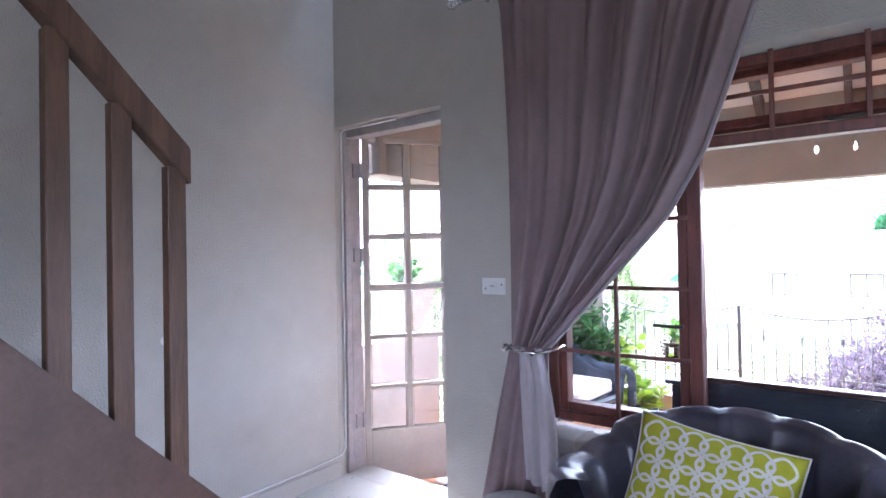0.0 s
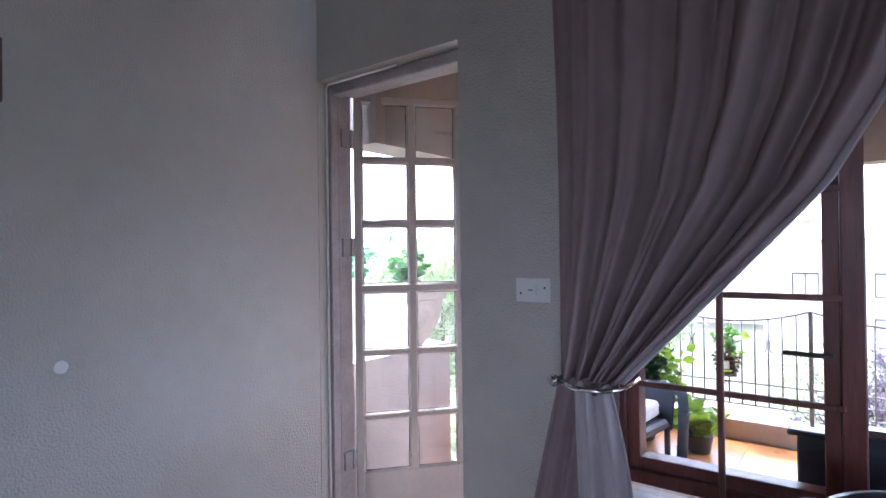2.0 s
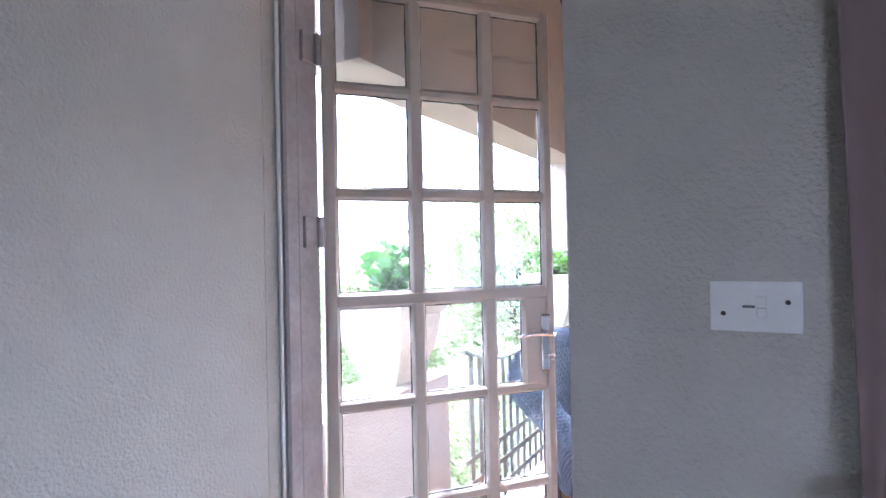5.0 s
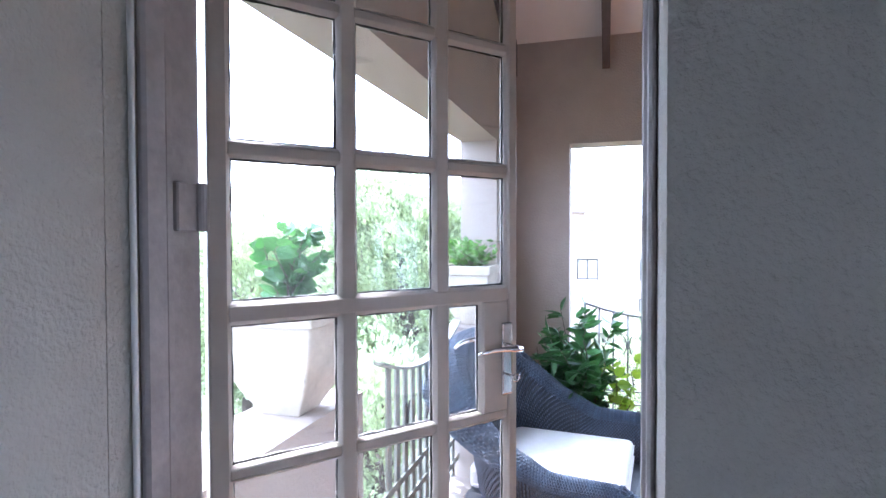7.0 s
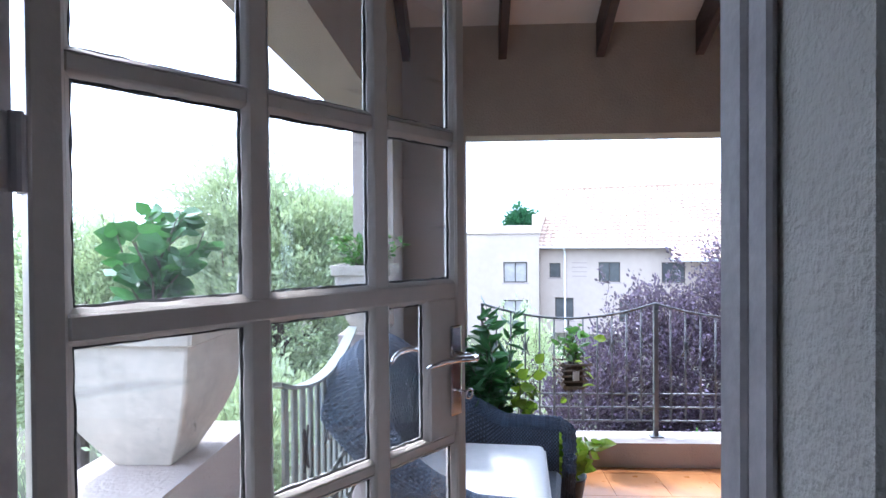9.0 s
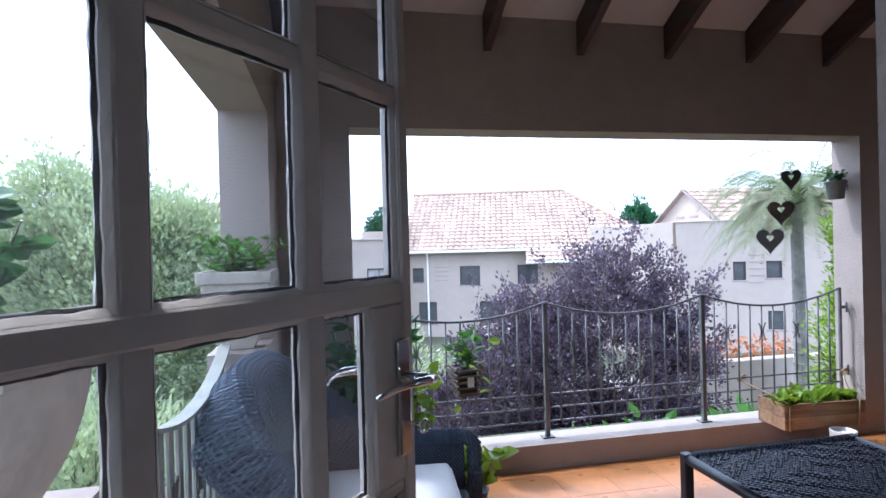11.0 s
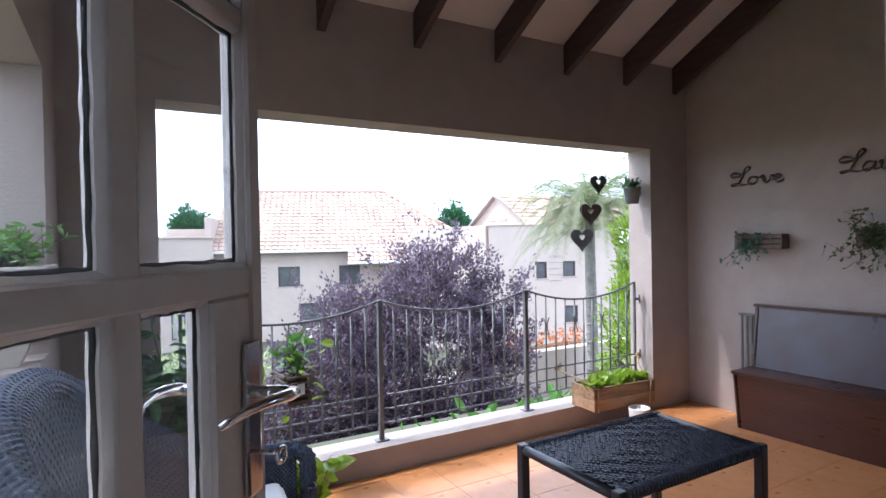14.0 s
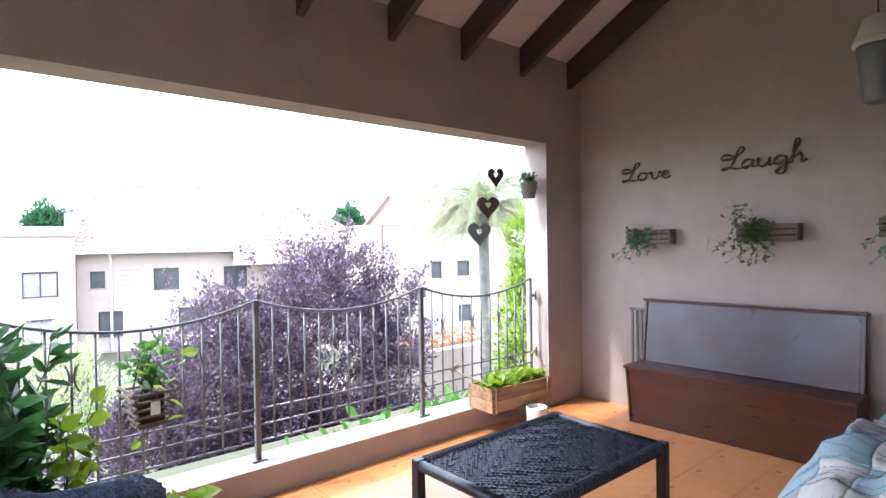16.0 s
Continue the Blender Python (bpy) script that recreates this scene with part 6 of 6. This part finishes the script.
def house_window(parent, x, z, w, h, y=0.0, bars=1, surround=False, pane="pane_dark"):
    wn_ = thing("window")
    wn_.parent = parent
    wn_.location = (x, y, z)
    t = 0.05
    bm = bmesh.new()
    for lo, hi in (((-w / 2, -0.03, -h / 2), (-w / 2 + t, 0.04, h / 2)), ((w / 2 - t, -0.03, -h / 2), (w / 2, 0.04, h / 2)), ((-w / 2 + t, -0.03, h / 2 - t), (w / 2 - t, 0.04, h / 2)), ((-w / 2 + t, -0.03, -h / 2), (w / 2 - t, 0.04, -h / 2 + t))):
        box(bm, lo, hi)
    for b in range(bars):
        x_ = -w / 2 + w * (b + 1) / (bars + 1)
        box(bm, (x_ - 0.02, -0.02, -h / 2 + t), (x_ + 0.02, 0.03, h / 2 - t))
    part("frame", bm, M["iron"], wn_)
    part("pane", B((-w / 2 + t, 0.031, -h / 2 + t), (w / 2 - t, 0.038, h / 2 - t)), M[pane], wn_)
    part("sill", B((-w / 2 - 0.06, -0.09, -h / 2 - 0.07), (w / 2 + 0.06, -0.031, -h / 2 - 0.01)), M["house_dark"], wn_)
    if surround:
        bm = bmesh.new()
        for lo, hi in (((-w / 2 - 0.28, -0.06, -h / 2 - 0.3), (-w / 2 - 0.08, 0.0, h / 2 + 0.28)), ((w / 2 + 0.08, -0.06, -h / 2 - 0.3), (w / 2 + 0.28, 0.0, h / 2 + 0.28)), ((-w / 2 - 0.08, -0.06, h / 2 + 0.08), (w / 2 + 0.08, 0.0, h / 2 + 0.28))):
            box(bm, lo, hi)
        part("surround", bm, M["house_dark"], wn_)
    return wn_


def front_wall(W, z0, z1, holes, th=0.25):
    """A wall with rectangular openings, cut into a grid of blocks."""
    xs = sorted({0, W, *[h[0] - h[2] / 2 for h in holes], *[h[0] + h[2] / 2 for h in holes]})
    zs = sorted({z0, z1, *[h[1] - h[3] / 2 for h in holes], *[h[1] + h[3] / 2 for h in holes]})
    bs = []
    for xa, xb in zip(xs, xs[1:]):
        for za, zb in zip(zs, zs[1:]):
            cx, cz = (xa + xb) / 2, (za + zb) / 2
            if any(abs(cx - h[0]) < h[2] / 2 and abs(cz - h[1]) < h[3] / 2 for h in holes):
                continue
            bs.append(((xa, 0, za), (xb, th, zb)))
    return solid(bs)


# the house straight ahead
h1 = thing("house", (1.55, 30.25, 0), "two-storey plastered house with a clay tile roof and gutters", "house", "neighbouring houses", -17.5)
W1 = 12.5
holes = [(0.75, -0.2, 0.55, 0.72), (3.35, -0.25, 1.0, 0.95), (6.2, -0.25, 1.0, 0.95), (9.2, -0.25, 1.0, 0.95), (1.2, -2.1, 0.9, 1.1), (4.4, -2.1, 1.2, 1.1), (9.0, -2.1, 1.2, 1.1)]
part("wall", front_wall(W1, GZ, 1.08, holes), M["house"], h1)
part("wall", B((0, 0.26, GZ), (0.25, 9.5, 1.08)), M["house"], h1)
part("wall", B((W1 - 0.25, 0.26, GZ), (W1, 9.5, 1.08)), M["house"], h1)
for hx, hz, hw, hh in holes:
    house_window(h1, hx, hz, hw, hh, 0.08, 1 if hw > 0.6 else 0)
# Thin strips in the dark band colour stand in for shade lines.
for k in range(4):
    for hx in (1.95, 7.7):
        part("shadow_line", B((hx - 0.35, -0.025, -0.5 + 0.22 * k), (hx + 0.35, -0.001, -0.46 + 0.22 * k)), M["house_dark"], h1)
D1, R1 = 5.0, 3.05
sl = math.hypot(D1, R1)
ov = thing("roof")
ov.parent = h1
ov.location = (-0.1, -0.45, 1.0)
bm = bmesh.new()
a = [bm.verts.new(c) for c in ((0, 0, 0), (W1 + 0.2, 0, 0), (8.6, D1 + 0.3, R1 + 0.15), (0, D1 + 0.3, R1 + 0.15), (0, 2 * D1, 0), (W1 + 0.2, 2 * D1, 0))]
bm.faces.new((a[0], a[1], a[2], a[3]))
bm.faces.new((a[3], a[2], a[5], a[4]))
bm.faces.new((a[1], a[5], a[2]))
bm.faces.new((a[0], a[3], a[4]))
bm.faces.new((a[0], a[4], a[5], a[1]))
part("roof_deck", bm, M["house_dark"], ov)
roof_tiles(ov, 12.6, D1 + 0.3, math.hypot(D1 + 0.3, R1 + 0.15), R1 + 0.15, lambda x, t: x < 12.6 - 4.0 * t)
part("ridge", tube(bmesh.new(), [(-0.05, D1 + 0.3, R1 + 0.22), (8.65, D1 + 0.3, R1 + 0.22), (12.7, 0.0, 0.1)], 0.11, 8), M["roof_tile"], ov)
part("gutter", B((-0.05, -0.12, -0.10), (W1 + 0.25, 0.0, 0.02), 0.02), M["plastic"], ov)
part("downpipe", tube(bmesh.new(), [(1.35, -0.02, -0.08), (1.35, 0.36, -0.30), (1.35, 0.36, -4.2)], 0.05, 8), M["plastic"], ov)
pr = thing("porch_roof")
pr.parent = h1
pr.location = (6.1, -1.35, 0.42)
part("roof_deck", B((0, 0.9, 0.0), (3.4, 1.2, 0.5)), M["house_dark"], pr)
roof_tiles(pr, 3.4, 0.95, math.hypot(0.95, 0.6), 0.6)
part("gutter", B((-0.05, -0.10, -0.10), (3.45, 0.0, 0.02), 0.02), M["plastic"], pr)
part("end_wall", B((-0.32, -0.35, GZ), (-0.05, 4.2, 2.6), 0.02), M["house"], h1)
# the flat-roofed wing on its left
h2 = thing("house_wing", (-4.3, 29.4, 0), "flat-roofed plastered wing with a recessed window bay", "house", "neighbouring houses", -1.5)
holes = [(4.55, -0.25, 1.15, 1.0), (1.6, -0.25, 1.0, 1.0), (4.55, -2.2, 1.2, 1.2)]
part("wall", front_wall(5.7, GZ, 1.62, holes), M["house"], h2)
part("wall", B((0, 0.26, GZ), (5.7, 6.0, 1.5)), M["house"], h2)
for hx, hz, hw, hh in holes:
    house_window(h2, hx, hz, hw, hh, 0.08, 1, hz > -1, "pane_pale")
part("parapet_cap", B((-0.08, -0.08, 1.62), (5.78, 0.35, 1.70), 0.01), M["house"], h2)
part("stair_block", B((3.9, 2.5, 1.5), (5.6, 4.5, 2.1), 0.02), M["house"], h2)
# the gabled house on the other side
h3 = thing("house", (10.3, 20.5, 0), "plastered house with a flat-roofed front and small windows", "house", "neighbouring houses", -26.6)
holes = [(2.05, 0.08, 0.42, 0.66), (3.15, 0.12, 0.5, 0.6), (3.2, -1.66, 0.55, 0.66)]
part("wall", front_wall(5.2, GZ, 1.85, holes), M["house"], h3)
part("wall", B((0, 0.26, GZ), (5.2, 3.0, 1.75)), M["house"], h3)
for hx, hz, hw, hh in holes:
    house_window(h3, hx, hz, hw, hh, 0.08, 0)
# Shade lines between the windows, laid on as dark strips.
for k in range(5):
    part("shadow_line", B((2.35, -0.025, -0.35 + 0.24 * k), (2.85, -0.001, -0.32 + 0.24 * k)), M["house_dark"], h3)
part("parapet_cap", B((-0.04, -0.05, 1.85), (5.24, 0.35, 1.90), 0.01), M["house"], h3)
h3b = thing("house_wing", (9.2, 25.1, 0), "plain plastered side wing with a flat parapet", "house", "neighbouring houses", -76.5)
part("wall", B((0, 0.0, GZ), (4.55, 4.0, 1.88), 0.01), M["house"], h3b)
h4 = thing("house", (13.5, 24.4, 0), "gabled plastered house with a clay tile roof", "house", "neighbouring houses", -90)
HW = 2.3
bm = bmesh.new()
g = [(-HW, GZ), (HW, GZ), (HW, 1.95), (0, 3.40), (-HW, 1.95)]
for y in (0.0, 0.25):
    [bm.verts.new((x, y, z)) for x, z in g]
bm.verts.ensure_lookup_table()
bm.faces.new(bm.verts[0:5])
bm.faces.new(list(bm.verts[5:10])[::-1])
for k in range(5):
    bm.faces.new((bm.verts[k], bm.verts[(k + 1) % 5], bm.verts[5 + (k + 1) % 5], bm.verts[5 + k]))
part("gable_wall", bm, M["house"], h4)
for x in (-0.75, 0.2):
    part("vent", B((x, -0.03, 2.2), (x + 0.55, -0.001, 2.28)), M["house_dark"], h4)
rf = thing("roof")
rf.parent = h4
for sd in (-1, 1):
    bm = bmesh.new()
    x0, z0 = sd * (HW + 0.25), 1.79
    vs = [(x0, -0.25, z0), (x0, 9, z0), (0, 9, 3.41), (0, -0.25, 3.41)]
    a = [bm.verts.new(v) for v in vs]
    b = [bm.verts.new((v[0], v[1], v[2] + 0.10)) for v in vs]
    bm.faces.new(a)
    bm.faces.new(b[::-1])
    for k in range(4):
        bm.faces.new((a[k], a[(k + 1) % 4], b[(k + 1) % 4], b[k]))
    part("roof_deck", bm, M["house_dark"], rf)
    o = roof_tiles(rf, 9.2, HW + 0.25, math.hypot(HW + 0.25, 1.62), 1.62)
    o.matrix_basis = Matrix.Translation((x0, -0.25 if sd > 0 else 8.95, z0 + 0.12)) @ pose(0, 0, 0, 0, 0, 90 if sd > 0 else -90)
# the far roof behind the garden tree
h5 = thing("house", (-14.5, 37.5, 0), "distant plastered house with a clay tile roof behind a tree", "house", "neighbouring houses", 12)
part("wall", B((0, 0, GZ), (11.5, 8, 2.9)), M["house"], h5)
part("roof_deck", B((-0.3, -0.4, 2.9), (11.8, 8.4, 3.0)), M["house_dark"], h5)
o = roof_tiles(h5, 12.1, 4.4, math.hypot(4.4, 1.6), 1.6)
o.location = (-0.3, -0.4, 3.0)
bm = bmesh.new()
a = [bm.verts.new(c) for c in ((-0.3, -0.4, 3.0), (11.8, -0.4, 3.0), (11.8, 4.0, 4.58), (-0.3, 4.0, 4.58), (-0.3, 8.4, 3.0), (11.8, 8.4, 3.0))]
for f in ((0, 1, 2, 3), (3, 2, 5, 4), (0, 3, 4), (1, 5, 2)):
    bm.faces.new([a[i] for i in f])
part("roof_deck", bm, M["house_dark"], h5)
r = np.random.default_rng(77)
sp = np.concatenate([np.stack([x + r.normal(size=220) * 3.2, y + r.normal(size=220) * 2, np.abs(r.normal(size=220)) * 1.5 + z], 1) for x, y, z in ((-38, 60, -1), (-30, 62, -1.5), (-22, 64, -1), (-48, 50, -1), (-16, 40, -3))])
v, f = leaves(r, sp, 1.5, 0.5, 0.0)
raw("far_trees", v, f, M["conifer"], None, "", "stuff")
tagged(bpy.data.objects["far_trees"], "hazy dark green trees in the distance", "trees")

# ---- floor tiles ----
rt = random.Random(4)
vf = bpy.data.objects["floor_veranda"]
tile_me = None
s, gap = 0.2988, 0.0022
for i in range(int((XR - LX1) / (s + gap)) + 1):
    for j in range(int((FY0 - YO) / (s + gap)) + 1):
        x0, y0 = LX1 + 0.002 + i * (s + gap), YO + 0.032 + j * (s + gap)
        w, d = min(s, XR - 0.002 - x0), min(s, FY0 - 0.002 - y0)
        if w < 0.03 or d < 0.03:
            continue
        if w == s and d == s and tile_me:
            t = share(tile_me, (x0, y0, FZ - 0.0055), vf)
        else:
            t = part("floor_tile", B((0, 0, -0.004), (w, d, 0.0055), 0.0008), M["terracotta"], vf)
            t.location = (x0, y0, FZ - 0.0055)
            if w == s and d == s:
                tile_me = t
        t.location.z += rt.uniform(-0.0003, 0.0)
ff = bpy.data.objects["floor_room"]
base = None
s = 0.395
for i in range(17):
    for j in range(14):
        x0, y1 = XL + 0.002 + i * (s + 0.005), YF + 0.058 - j * (s + 0.005)
        if base is None:
            base = part("floor_tile", B((0, 0, -0.003), (s, s, 0.0055), 0.0015), M["tile_in"], ff)
            base.location = (x0, y1 - s, -0.0055)
        else:
            share(base, (x0, y1 - s, -0.0055), ff)
